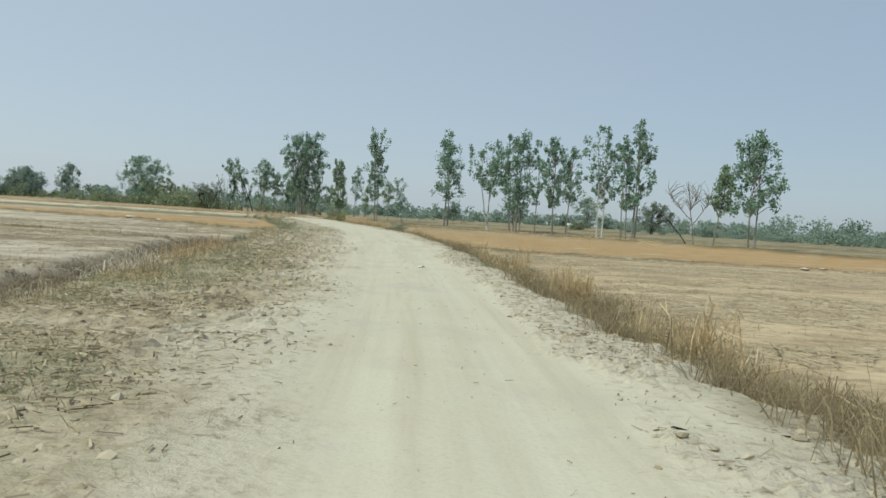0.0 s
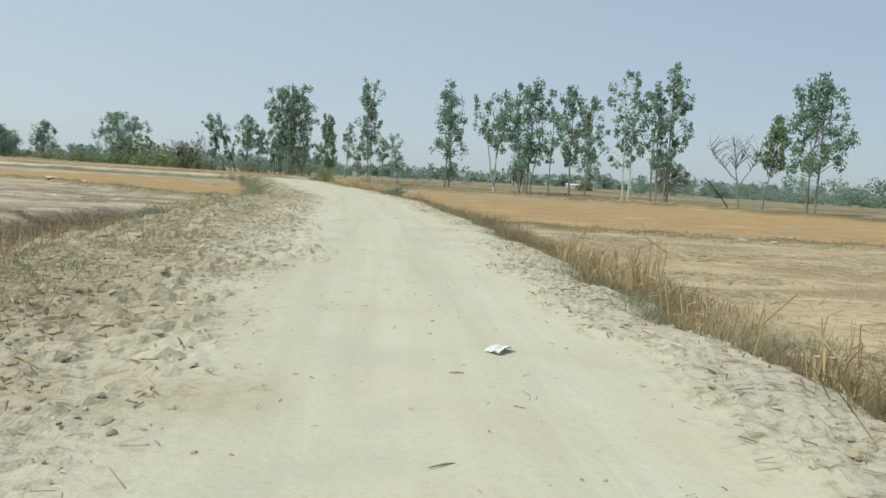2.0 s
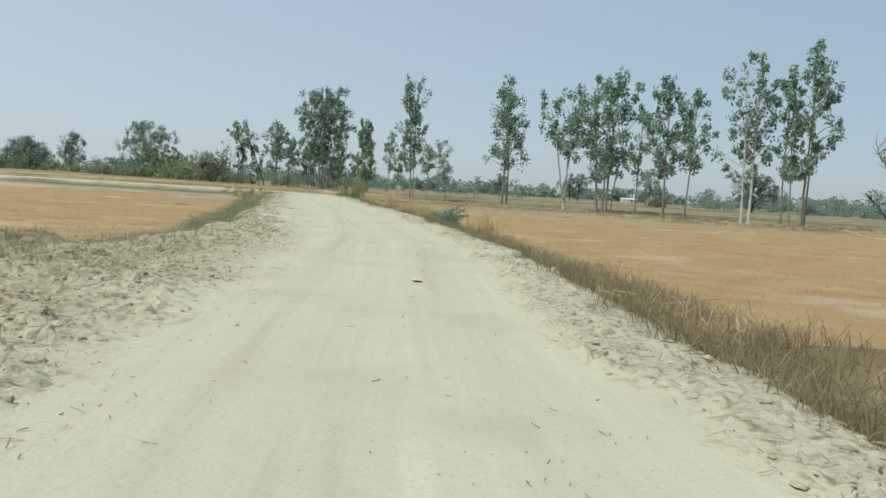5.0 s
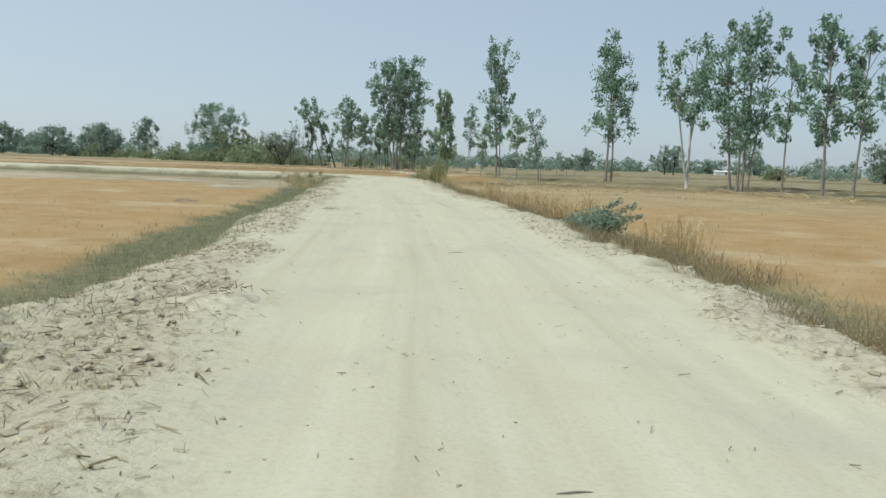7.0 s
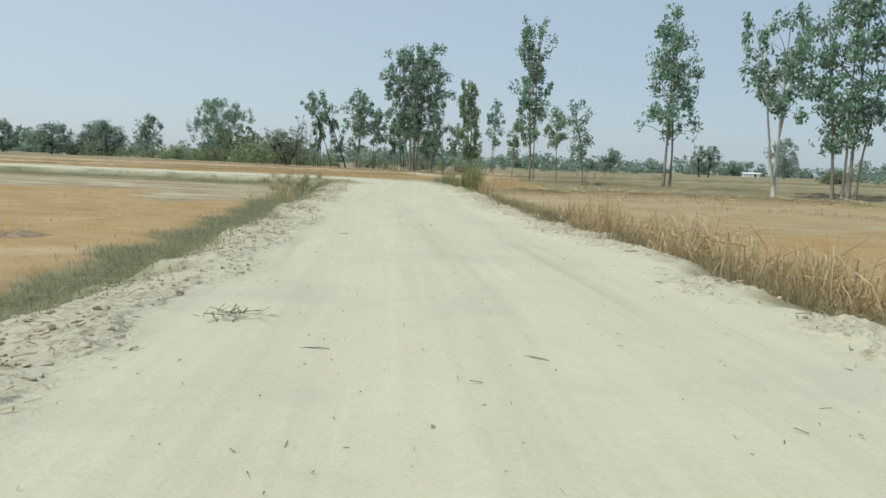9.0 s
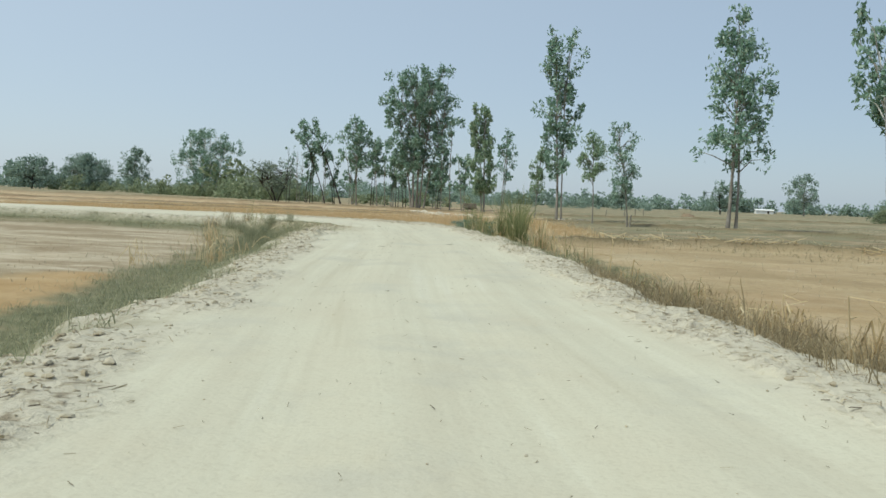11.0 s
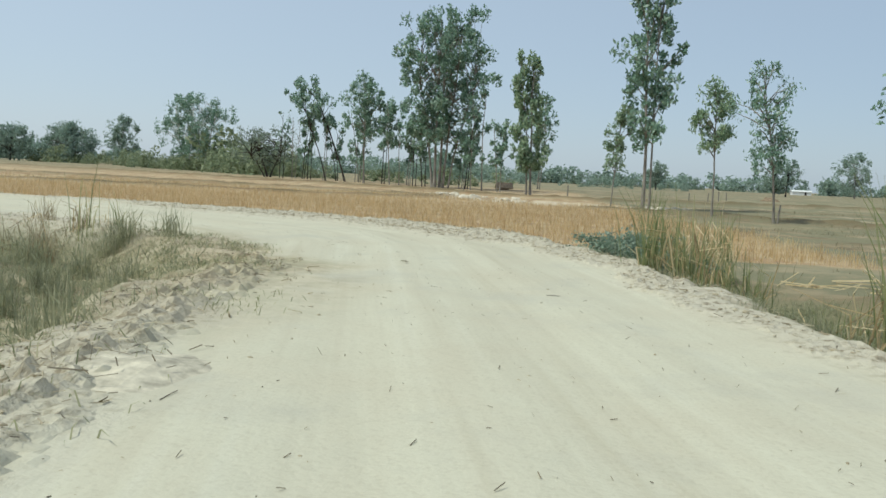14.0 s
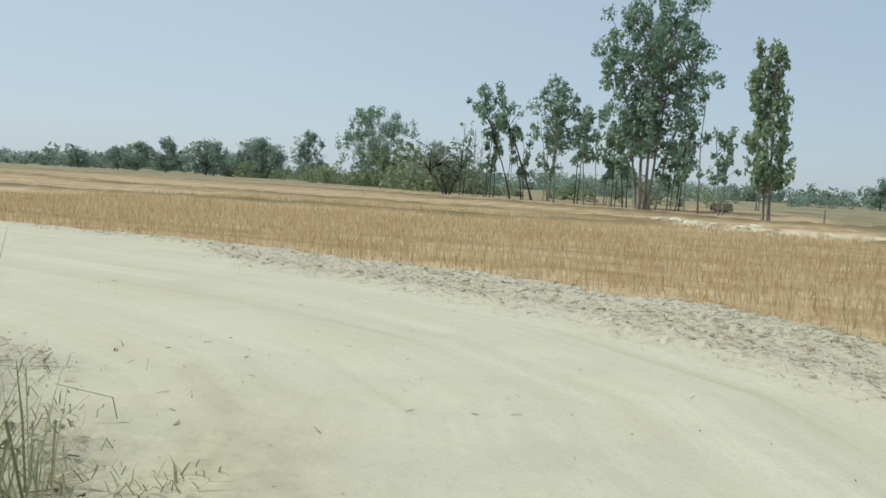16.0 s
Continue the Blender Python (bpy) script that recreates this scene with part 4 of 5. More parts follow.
# ---- grasses, reeds and stalks ----
def scatter(n, x0, x1, y0, y1, seed):
    r = np.random.default_rng(seed)
    x, y = r.uniform(x0, x1, n), r.uniform(y0, y1, n)
    return r, x, y, terrain(x, y)


def beside(line, n, lo, hi, r, outward):
    """Random places beside a line of points, lo to hi metres off it."""
    p = np.array(line, float)
    d = np.diff(p, axis=0)
    ln = np.hypot(d[:, 0], d[:, 1])
    k = r.choice(len(d), n, p=ln / ln.sum())
    f, o = r.uniform(0, 1, n), r.uniform(lo, hi, n)
    nx, ny = d[k, 1] / ln[k], -d[k, 0] / ln[k]
    return p[k, 0] + d[k, 0] * f + nx * o * outward, p[k, 1] + d[k, 1] * f + ny * o * outward


def verge_grass():
    r = np.random.default_rng(70)
    right = [q for q in ROAD_RIGHT if -1 < q[1] < 124]
    left = [q for q in ROAD_LEFT if 8 < q[1] < 124.5 and q[0] > -60]
    xa, ya = beside(right, 230000, -0.1, 3.0, r, 1)
    xb, yb = beside(left, 105000, -0.1, 3.4, r, 1)
    x, y = np.concatenate([xa, xb]), np.concatenate([ya, yb])
    t = terrain(x, y)
    keep = (r.uniform(size=len(x)) < np.maximum(t["grass"], t["lush"]) * (0.35 + 0.95 * fnoise(x, y, 1.7, 81))) & (t["s"] < -0.12)
    x, y, z, left = x[keep], y[keep], t["z"][keep], t["left"][keep]
    xw, yw = beside([q for q in ROAD_LEFT if -1 < q[1] < 66], 150000, -2.2, 4.2, r, 1)
    xe, ye = r.uniform(-29, -20, 42000), r.uniform(108, 122, 42000)
    xw, yw = np.concatenate([xw, xe]), np.concatenate([yw, ye])
    tw = terrain(xw, yw)
    kw = r.uniform(size=len(xw)) < (1 - smooth(0.5, 1.4, tw["s"])) * tw["weedy"] * np.where(yw > 100, 1.0, 0.8) * smooth(np.where(yw > 100, 0.3, np.where(yw < 30, 0.30, 0.40)), np.where(yw > 100, 0.55, np.where(yw < 30, 0.56, 0.66)), fnoise(xw, yw, 1.3, 96))
    n = int(kw.sum())
    up = crust(xw, yw, tw)[1]
    v, f = blades(xw[kw], yw[kw], (tw["z"] + up)[kw] - 0.01, r.uniform(0.04, 0.17, n), r.uniform(0.005, 0.012, n), r.uniform(0.6, 1.7, n), r)
    tagged(link_mesh("bank_weeds", v, f, WEED), "trampled dull weeds and dry stems on the rough bank", "weeds", kind="stuff")
    green = left & (y > 50) | ~left & (y > 102) | (fnoise(x, y, 5, 82) > 0.62)
    for name, pick, mat, lab, h in (("verge_grass", ~green, VERGE, "dry grey-brown grass along the road ditch", 0.36), ("green_verge_grass", green, GREENGRASS, "dull green grass along the road bank", 0.17)):
        n = int(pick.sum())
        hh = h * r.uniform(0.45, 1.5, n) * (0.6 + 0.8 * vnoise(x[pick], y[pick], 1.3, 83))
        v, f = blades(x[pick], y[pick], z[pick] - 0.02, hh, r.uniform(0.006, 0.015, n), r.uniform(0.2, 1.5, n), r)
        tagged(link_mesh(name, v, f, mat), lab, "grass", kind="stuff")


def ridge_grass():
    """Dry and green tufts on the field ridges and over the open land."""
    r = np.random.default_rng(75)
    xs, ys = [], []
    for (pts, h, w), n in zip(BUNDS, (8000, 26000, 8000, 2500, 12000, 6000, 6000, 6000, 8000)):
        x, y = beside(pts, n, -w * 1.5, w * 1.5, r, 1)
        xs.append(x), ys.append(y)
    x, y = r.uniform(-18, 40, 90000), r.uniform(104, 172, 90000)
    k = fnoise(x * 0.6, y * 1.3, 5, 97) + 0.3 * fnoise(x, y, 1.2, 98) > 0.72
    xs.append(x[k]), ys.append(y[k])
    x, y = np.concatenate(xs), np.concatenate(ys)
    t = terrain(x, y)
    k = (np.abs(x) < 95) & (t["s"] < -1.0) & (t["gold"] < 0.5)
    k |= (np.abs(x) < 95) & (t["bund"] > 0.3)
    k &= r.uniform(size=len(x)) < 0.25 + 0.9 * fnoise(x, y, 2.2, 99)
    x, y, z = x[k], y[k], t["z"][k]
    n = len(x)
    tall = 0.04 + 0.3 * r.uniform(0, 1, n) ** 2 * (0.3 + 1.2 * fnoise(x, y, 1.6, 127))
    v, f = blades(x, y, z - 0.02, tall, r.uniform(0.010, 0.026, n), r.uniform(0.4, 1.3, n), r)
    tagged(link_mesh("ridge_grass", v, f, RIDGE), "low dry olive tufts on ridges and fallow land", "grass", kind="stuff")


def stalk_field():
    r, x, y, t = scatter(130000, -62, -9, 125, 168, 71)
    keep = r.uniform(size=len(x)) < t["orange"] * (1.0 - 0.55 * smooth(140, 165, y)) * (0.45 + 0.6 * fnoise(x, y, 3, 84)) * (0.3 + 0.7 * smooth(0.4, 4.5, -t["s"]))
    keep &= (t["s"] < -0.3)
    x, y, z = x[keep], y[keep], t["z"][keep]
    n = len(x)
    v, f = blades(x, y, z - 0.02, r.uniform(0.14, 0.42, n) * (0.55 + 0.45 * smooth(0.5, 4, -t["s"][keep])), r.uniform(0.010, 0.022, n), r.uniform(0.0, 0.4, n), r, 0.2)
    tagged(link_mesh("stalk_stubble", v, f, STALK), "standing orange crop stalks in dry earth", "stubble", kind="stuff")


def field_stubble():
    r, x, y, t = scatter(110000, -30, 22, 4, 122, 72)
    keep = r.uniform(size=len(x)) < np.maximum(t["pale"], 0.8 * t["gold"]) * (0.2 + 0.8 * fnoise(x, y, 2.5, 85)) * (1 - 0.6 * smooth(10, 25, -t["s"]))
    x, y, z = x[keep], y[keep], t["z"][keep]
    n = len(x)
    v, f = blades(x, y, z - 0.01, r.uniform(0.03, 0.12, n), r.uniform(0.008, 0.018, n), r.uniform(0.1, 1.1, n), r)
    tagged(link_mesh("straw_stubble", v, f, STUBBLE), "short cut straw stubble on the fields", "stubble", kind="stuff")


def snapped(x, y, z, height, width, r, low=0.3, high=0.85, dips=(-75, 40)):
    """Stalks broken over at a knee: two straight lengths of ribbon each."""
    n = len(x)
    a, b, f = r.uniform(0, 2 * math.pi, n), r.uniform(0, 2 * math.pi, n), r.uniform(0, 2 * math.pi, n)
    k = r.uniform(low, high, n) * height
    tip, dip = np.minimum(height - k * 0.6, np.maximum(0.45 * height, 0.16)), np.radians(r.uniform(dips[0], dips[1], n))
    kx, ky = x + np.cos(a) * k * 0.22, y + np.sin(a) * k * 0.22
    ex, ey, ez = kx + np.cos(b) * np.cos(dip) * tip, ky + np.sin(b) * np.cos(dip) * tip, z + k + np.sin(dip) * tip
    wx, wy = np.cos(f) * width / 2, np.sin(f) * width / 2
    v = np.zeros((n, 9, 3))
    for q, (px, py, pz, wd) in enumerate(((x, y, z, 0.9), (kx, ky, z + k, 1.0), (ex, ey, np.maximum(ez, z + 0.01), 0.4))):
        for e, (sg, up) in enumerate(((-1, 0.0), (0, 1.0), (1, 0.0))):
            v[:, 3 * q + e, 0], v[:, 3 * q + e, 1] = px + sg * wx * wd - up * wy * wd * 0.9, py + sg * wy * wd + up * wx * wd * 0.9
            v[:, 3 * q + e, 2] = pz + up * 0.3 * width * (q > 0)
    base = np.arange(n)[:, None] * 9
    return v.reshape(-1, 3), np.concatenate([base + np.array([c]) for c in ((0, 1, 4, 3), (1, 2, 5, 4), (3, 4, 7, 6), (4, 5, 8, 7))])


def reed_clump(x, y, n, spread, tall, mat, label, seed, bent=0.25, lean=0.3, wide=0.03, dead=None):
    """A clump of reeds: upright stalks, snapped ones and fallen straw at the foot."""
    r = np.random.default_rng(seed)
    z0 = float(ground_z(x, y)[0])
    thing = tagged(new("reed_clump"), label, "reeds", "reeds along the road ditch")
    thing.matrix_world = pose(x, y, z0)
    dead = dead or STRAW
    # a few tussocks of uneven size make up the clump
    tuss = r.normal(0, 1, (max(2, int(3 + spread * 6)), 2)) * np.array([spread, spread * 1.3])
    big = r.uniform(0.45 if y < 107 else 0.85, 1.0, len(tuss))
    n = int(n * 1.5)
    c = r.integers(0, len(tuss), n)
    px, py = tuss[c, 0] + r.normal(0, 0.11, n), tuss[c, 1] + r.normal(0, 0.11, n)
    z = ground_z(x + px, y + py) - z0 - 0.03
    h = tall * big[c] * (0.35 + 0.75 * r.uniform(0, 1, n) ** 0.8)
    link_mesh("reed_stand", *blades(px, py, z, h, r.uniform(0.4, 0.95, n) * wide, r.uniform(0.02, lean, n), r, 0.3), mat, thing)["kind"] = "stuff"
    k = max(6, int(n * bent))
    c = r.integers(0, len(tuss), k)
    qx, qy = tuss[c, 0] + r.normal(0, 0.2, k), tuss[c, 1] + r.normal(0, 0.2, k)
    link_mesh("broken_reeds", *snapped(qx, qy, ground_z(x + qx, y + qy) - z0, min(tall, 1.15) * r.uniform(0.4, 1.05, k), r.uniform(0.5, 1.25, k) * wide, r), dead, thing)["kind"] = "stuff"
    if mat is STRAW and tall > 0.65:
        m = int(n * 0.45)
        c, a = r.integers(0, len(tuss), m), r.uniform(0, 2 * math.pi, m)
        hh, ln, w = tall * big[c] * r.uniform(0.4, 0.85, m), tall * r.uniform(0.25, 0.6, m), r.uniform(0.5, 1.2, m) * wide
        v = np.zeros((m, 10, 3))
        for q, (f, up) in enumerate(((0.0, 0.0), (0.18, 0.62), (0.45, 1.0), (0.75, 0.85), (1.0, 0.42))):
            cx, cy = tuss[c, 0] + np.cos(a) * ln * f, tuss[c, 1] + np.sin(a) * ln * f
            for e, sg in ((0, -1), (1, 1)):
                v[:, 2 * q + e, 0], v[:, 2 * q + e, 1] = cx - sg * np.sin(a) * w * (1 - 0.6 * f) / 2, cy + sg * np.cos(a) * w * (1 - 0.6 * f) / 2
                v[:, 2 * q + e, 2] = hh * up + z[c % len(z)] + sg * w * 0.2
        base = np.arange(m)[:, None] * 10
        link_mesh("drooping_leaves", v.reshape(-1, 3), np.concatenate([base + np.array([[2 * q, 2 * q + 1, 2 * q + 3, 2 * q + 2]]) for q in range(4)]), dead, thing)["kind"] = "stuff"
    k = max(5, k // 2)
    qx, qy = r.normal(0, spread * 1.1, k), r.normal(0, spread * 1.4, k)
    link_mesh("fallen_straw", *snapped(qx, qy, ground_z(x + qx, y + qy) - z0 + 0.02, tall * r.uniform(0.5, 1.1, k), r.uniform(0.5, 1.2, k) * wide, r, 0.03, 0.25), dead, thing)["kind"] = "stuff"
    return thing


def straw_fan(x, y, n, length, turn, label, seed, mat, wide=0.03, loft=1.0):
    """Long dry leaves thrown down in a spray from one foot."""
    r = np.random.default_rng(seed)
    z0 = float(ground_z(x, y)[0])
    thing = tagged(new("straw_heap"), label, "dry straw", "straw sprays on the bank")
    thing.matrix_world = pose(x, y, z0)
    fx, fy = r.normal(0, 0.28, n), r.normal(0, 0.28, n)
    a = np.radians(turn + r.normal(0, 48, n))
    ln, up, w = length * r.uniform(0.4, 1.1, n), loft * r.uniform(0.05, 0.42, n), wide * r.uniform(0.4, 1.1, n)
    v = np.zeros((n, 8, 3))
    for q, (f, hz) in enumerate(((0, 0.0), (0.35, 0.85), (0.7, 0.8), (1.0, 0.05))):
        cx, cy = fx + np.cos(a + 0.35 * f) * ln * f, fy + np.sin(a + 0.35 * f) * ln * f
        cz = ground_z(x + cx, y + cy) - z0 + 0.01 + up * hz * length * 0.9
        for e, sg in ((0, -1), (1, 1)):
            v[:, 2 * q + e, 0], v[:, 2 * q + e, 1], v[:, 2 * q + e, 2] = cx - sg * np.sin(a) * w * (1 - 0.6 * f) / 2, cy + sg * np.cos(a) * w * (1 - 0.6 * f) / 2, cz
    base = np.arange(n)[:, None] * 8
    f = np.concatenate([base + np.array([[0, 1, 3, 2]]), base + np.array([[2, 3, 5, 4]]), base + np.array([[4, 5, 7, 6]])])
    link_mesh("straw_spray", v.reshape(-1, 3), f, mat, thing)["kind"] = "stuff"
    if loft < 0.5:
        return thing
    k = n // 3
    sx, sy = r.normal(0, 0.3, k), r.normal(0, 0.3, k)
    link_mesh("dead_stalks", *snapped(sx, sy, ground_z(x + sx, y + sy) - z0, length * r.uniform(0.4, 0.9, k), wide * r.uniform(0.3, 0.8, k), r), mat, thing)["kind"] = "stuff"
    return thing


REEDS = [(4.0, 8.6, 40, 0.5, 0.6, STRAW), (3.9, 10.0, 90, 0.5, 0.6, VERGE), (3.5, 15.9, 40, 0.5, 0.6, STRAW), (3.4, 17.2, 90, 0.5, 0.65, VERGE), (3.0, 21.2, 50, 0.4, 0.7, STRAW), (2.9, 23.2, 80, 0.5, 0.6, VERGE), (2.6, 26.0, 40, 0.5, 0.6, STRAW), (3.8, 11.0, 60, 0.35, 0.9, STRAW), (3.7, 12.2, 80, 0.38, 1.2, STRAW), (3.5, 14.4, 110, 0.45, 0.7, VERGE), (3.2, 18.9, 90, 0.4, 1.25, STRAW), (3.0, 21.5, 30, 0.4, 0.8, STRAW), (2.2, 30.4, 60, 0.5, 1.25, STRAW), (1.6, 34, 60, 0.5, 0.8, VERGE),
         (0.0, 48.5, 70, 0.4, 0.8, STRAW), (1.0, 40, 60, 0.5, 0.8, VERGE), (-2.8, 72.2, 42, 0.4, 1.1, STRAW), (-5.2, 79.0, 150, 0.45, 1.3, STRAW), (-5.9, 80.6, 120, 0.45, 1.2, STRAW), (-6.5, 82.5, 130, 0.45, 1.25, STRAW), (-7.0, 84.8, 120, 0.45, 1.15, STRAW),
         (-7.6, 87.0, 150, 0.45, 1.3, STRAW), (-8.3, 89.8, 140, 0.45, 1.25, STRAW), (-9.0, 92.5, 120, 0.5, 1.1, STRAW), (-10.0, 96, 60, 0.4, 0.9, STRAW), (-10.9, 100, 40, 0.4, 0.8, REEDGREEN), (-12.4, 104.4, 22, 0.22, 1.25, REEDGREEN),
         (-13.2, 106.2, 9, 0.12, 1.0, STRAW), (-13.7, 110.0, 24, 0.2, 1.4, REEDGREEN), (-13.7, 109.8, 44, 0.2, 1.45, STRAW), (-14.7, 113.6, 220, 0.3, 2.5, REEDGREEN), (-14.7, 114.4, 150, 0.34, 2.6, REEDGREEN), (-14.5, 113.9, 40, 0.3, 1.7, STRAW), (-15.2, 116.4, 26, 0.3, 0.8, REEDGREEN), (-16.1, 117.9, 70, 0.32, 1.0, REEDGREEN), (-16.7, 121.2, 90, 0.3, 1.6, REEDGREEN), (-16.3, 121.2, 40, 0.3, 1.7, STRAW), (-17.0, 123.2, 60, 0.35, 1.2, REEDGREEN), (-16.95, 119.4, 110, 0.26, 1.6, REEDGREEN), (-21.2, 102.4, 9, 0.25, 1.15, STRAW), (-22.2, 103.6, 10, 0.3, 1.15, STRAW), (-23.1, 105.4, 8, 0.3, 1.1, VERGE), (-22.1, 101.0, 6, 0.3, 1.0, STRAW), (-27.9, 120.0, 14, 0.3, 1.3, REEDGREEN),
         (-22.9, 107.6, 340, 0.6, 0.45, GREENGRASS), (-23.8, 110.2, 440, 0.7, 0.6, GREENGRASS), (-24.6, 112.6, 440, 0.7, 0.6, GREENGRASS), (-25.4, 115.4, 420, 0.7, 0.6, GREENGRASS), (-26.8, 117.6, 420, 0.7, 0.8, GREENGRASS), (-28.8, 119.0, 260, 0.7, 0.75, VERGE), (-22.2, 104.6, 160, 0.6, 0.45, GREENGRASS), (-24.6, 109.0, 9, 0.2, 1.3, STRAW), (-29.5, 119.6, 40, 0.5, 0.8, VERGE)]


def reeds():
    for k, (x, y, n, sp, h, mat) in enumerate(REEDS):
        lab = "tall dry straw-coloured reeds standing in the ditch" if mat is STRAW else ("upright green and straw reeds beside the road" if mat is REEDGREEN else "clump of dry brown grass by the road")
        grassy = mat in (VERGE, GREENGRASS)
        reed_clump(x, y, n, sp, h, mat, lab, 200 + k, 0.15 if grassy else (0.8 if y < 107 else 0.2), 0.8 if grassy else 0.4, 0.015 if grassy else (0.023 if y < 107 else 0.026), mat if grassy else None)
    fan = "spray of orange-brown dry leaves flattened on the bank"
    for k, (x, y, n, ln, turn) in enumerate([(-4.6, 13.8, 70, 0.9, 170), (-4.95, 14.8, 80, 0.95, 190), (-5.4, 15.6, 60, 0.8, 150), (-6.0, 19.5, 60, 0.8, 60), (-6.4, 21.4, 70, 0.8, 120), (-6.9, 23.4, 70, 0.8, 30), (-7.3, 25.8, 70, 0.8, 160), (-7.7, 28.4, 50, 0.7, 60)]):
        straw_fan(x, y, n, ln, turn, fan, 260 + k, REDSTRAW, 0.026, 0.3 if y < 17 else 1.0)
    for k, (x, y, n, ln, turn) in enumerate([(-6.15, 16.9, 60, 0.95, 300), (-6.6, 18.0, 50, 0.9, 100), (-6.9, 20.1, 50, 0.9, 200), (-7.9, 19.2, 50, 0.9, 20), (-7.3, 15.6, 50, 0.9, 250), (-8.9, 23.5, 50, 0.8, 200), (-9.4, 28.0, 50, 0.7, 20), (-8.3, 34.4, 34, 0.7, 80)]):
        straw_fan(x, y, n, ln, turn, "pale dry leaves fallen over the weedy ditch", 280 + k, DEADLEAF, 0.03)
    for k, (x, y, n, sp, h) in enumerate([(-8.0, 26.5, 160, 0.6, 0.7), (-8.6, 29.5, 200, 0.6, 0.7), (-9.1, 33.0, 140, 0.6, 0.6), (-9.8, 38.5, 120, 0.7, 0.5)]):
        reed_clump(x, y, n, sp, h, REDSTRAW, "rusty dry grass clump at the ditch edge", 270 + k, 0.2, 0.6, 0.016, REDSTRAW)


def ditch_grass():
    """Dark matted grass in the ditch, and straw lying in mats on the near fields."""
    r = np.random.default_rng(76)
    x, y = beside([(-6.6, 8), (-7.5, 15), (-8.5, 21), (-9.3, 28), (-9.9, 35), (-10.8, 44)], 46000, -3.0, 3.0, r, 1)
    t = terrain(x, y)
    k = r.uniform(size=len(x)) < t["rust"] * (0.3 + 0.9 * fnoise(x, y, 0.8, 101))
    n = int(k.sum())
    tagged(link_mesh("ditch_grass", *blades(x[k], y[k], t["z"][k] - 0.02, r.uniform(0.08, 0.26, n), r.uniform(0.008, 0.02, n), r.uniform(0.5, 1.6, n), r), DITCHGRASS), "dark matted dry grass filling a shallow ditch", "grass", kind="stuff")
    x, y = np.concatenate([r.uniform(-34, -6, 60000), r.uniform(3, 26, 60000)]), np.concatenate([r.uniform(12, 56, 60000), r.uniform(6, 47, 60000)])
    t = terrain(x, y)
    k = r.uniform(size=len(x)) < np.maximum(t["pale"], t["grey"]) * 0.75 * smooth(0.50, 0.64, fnoise(x * 0.4, y, 1.6, 102) + 0.16 * (vnoise(x, y, 0.5, 103) - 0.5)) * (1 - t["rust"])
    n = int(k.sum())
    tagged(link_mesh("lying_straw", *prisms(x[k], y[k], t["z"][k], r.uniform(0.15, 0.75, n), r.uniform(0.005, 0.013, n), r.uniform(-0.01, 0.07, n), r), STUBBLE), "long pale straw lying in mats on the cut fields", "straw", kind="stuff")
    x, y = beside(BUNDS[1][0][2:], 2600, -2.2, 3.4, r, 1)
    k = fnoise(x, y, 2.4, 128) > 0.52
    x, y, n = x[k], y[k], int(k.sum())
    tagged(link_mesh("fallen_stems", *prisms(x, y, ground_z(x, y), r.uniform(0.25, 1.3, n), r.uniform(0.008, 0.022, n), r.uniform(0.0, 0.3, n), r), STRAW), "pale dead stems fallen over the field ridge", "straw", kind="stuff")


def shrub(x, y, half, tall, label, seed, arms=()):
    """A low shrub: stems and small leaves; arms: long sprays reaching out."""
    r = np.random.default_rng(seed)
    z0 = float(ground_z(x, y)[0])
    thing = tagged(new("shrub"), label, "shrub")
    thing.matrix_world = pose(x, y, z0)
    pts = []
    for k in range(34):
        a, q = r.uniform(0, 2 * math.pi), math.sqrt(r.uniform(0.02, 1))
        end = np.array([math.cos(a) * half * q, math.sin(a) * half * q, tall * (1 - 0.6 * q * q) * r.uniform(0.55, 1.0)])
        link_mesh("stem", *tube([(0.1 * end[0], 0.1 * end[1], -0.05), end * np.array([0.55, 0.55, 0.65]), end], [0.012, 0.008, 0.003], 4), BARK_DARK, thing)
        for f in np.linspace(0.35, 1.05, 7):
            pts.append(end * f + r.normal(0, 0.11, (26, 3)))
    for dx, dy, dz in arms:
        end = np.array([dx, dy, dz])
        mid = end * 0.55 + np.array([0, 0, 0.25])
        link_mesh("stem", *tube([(0, 0, 0.1), mid, end], [0.012, 0.008, 0.003], 4), BARK_DARK, thing)
        for f in np.linspace(0.2, 1, 14):
            c = (1 - f) ** 2 * np.zeros(3) + 2 * f * (1 - f) * mid + f * f * end
            pts.append(c + r.normal(0, 0.05, (14, 3)))
    p = np.concatenate(pts)
    p = p[p[:, 2] > 0.02]
    link_mesh("foliage", *leaf_cards(p, 0.085, 0.045, r, 0.1), LEAF_SHRUB, thing)
    return thing


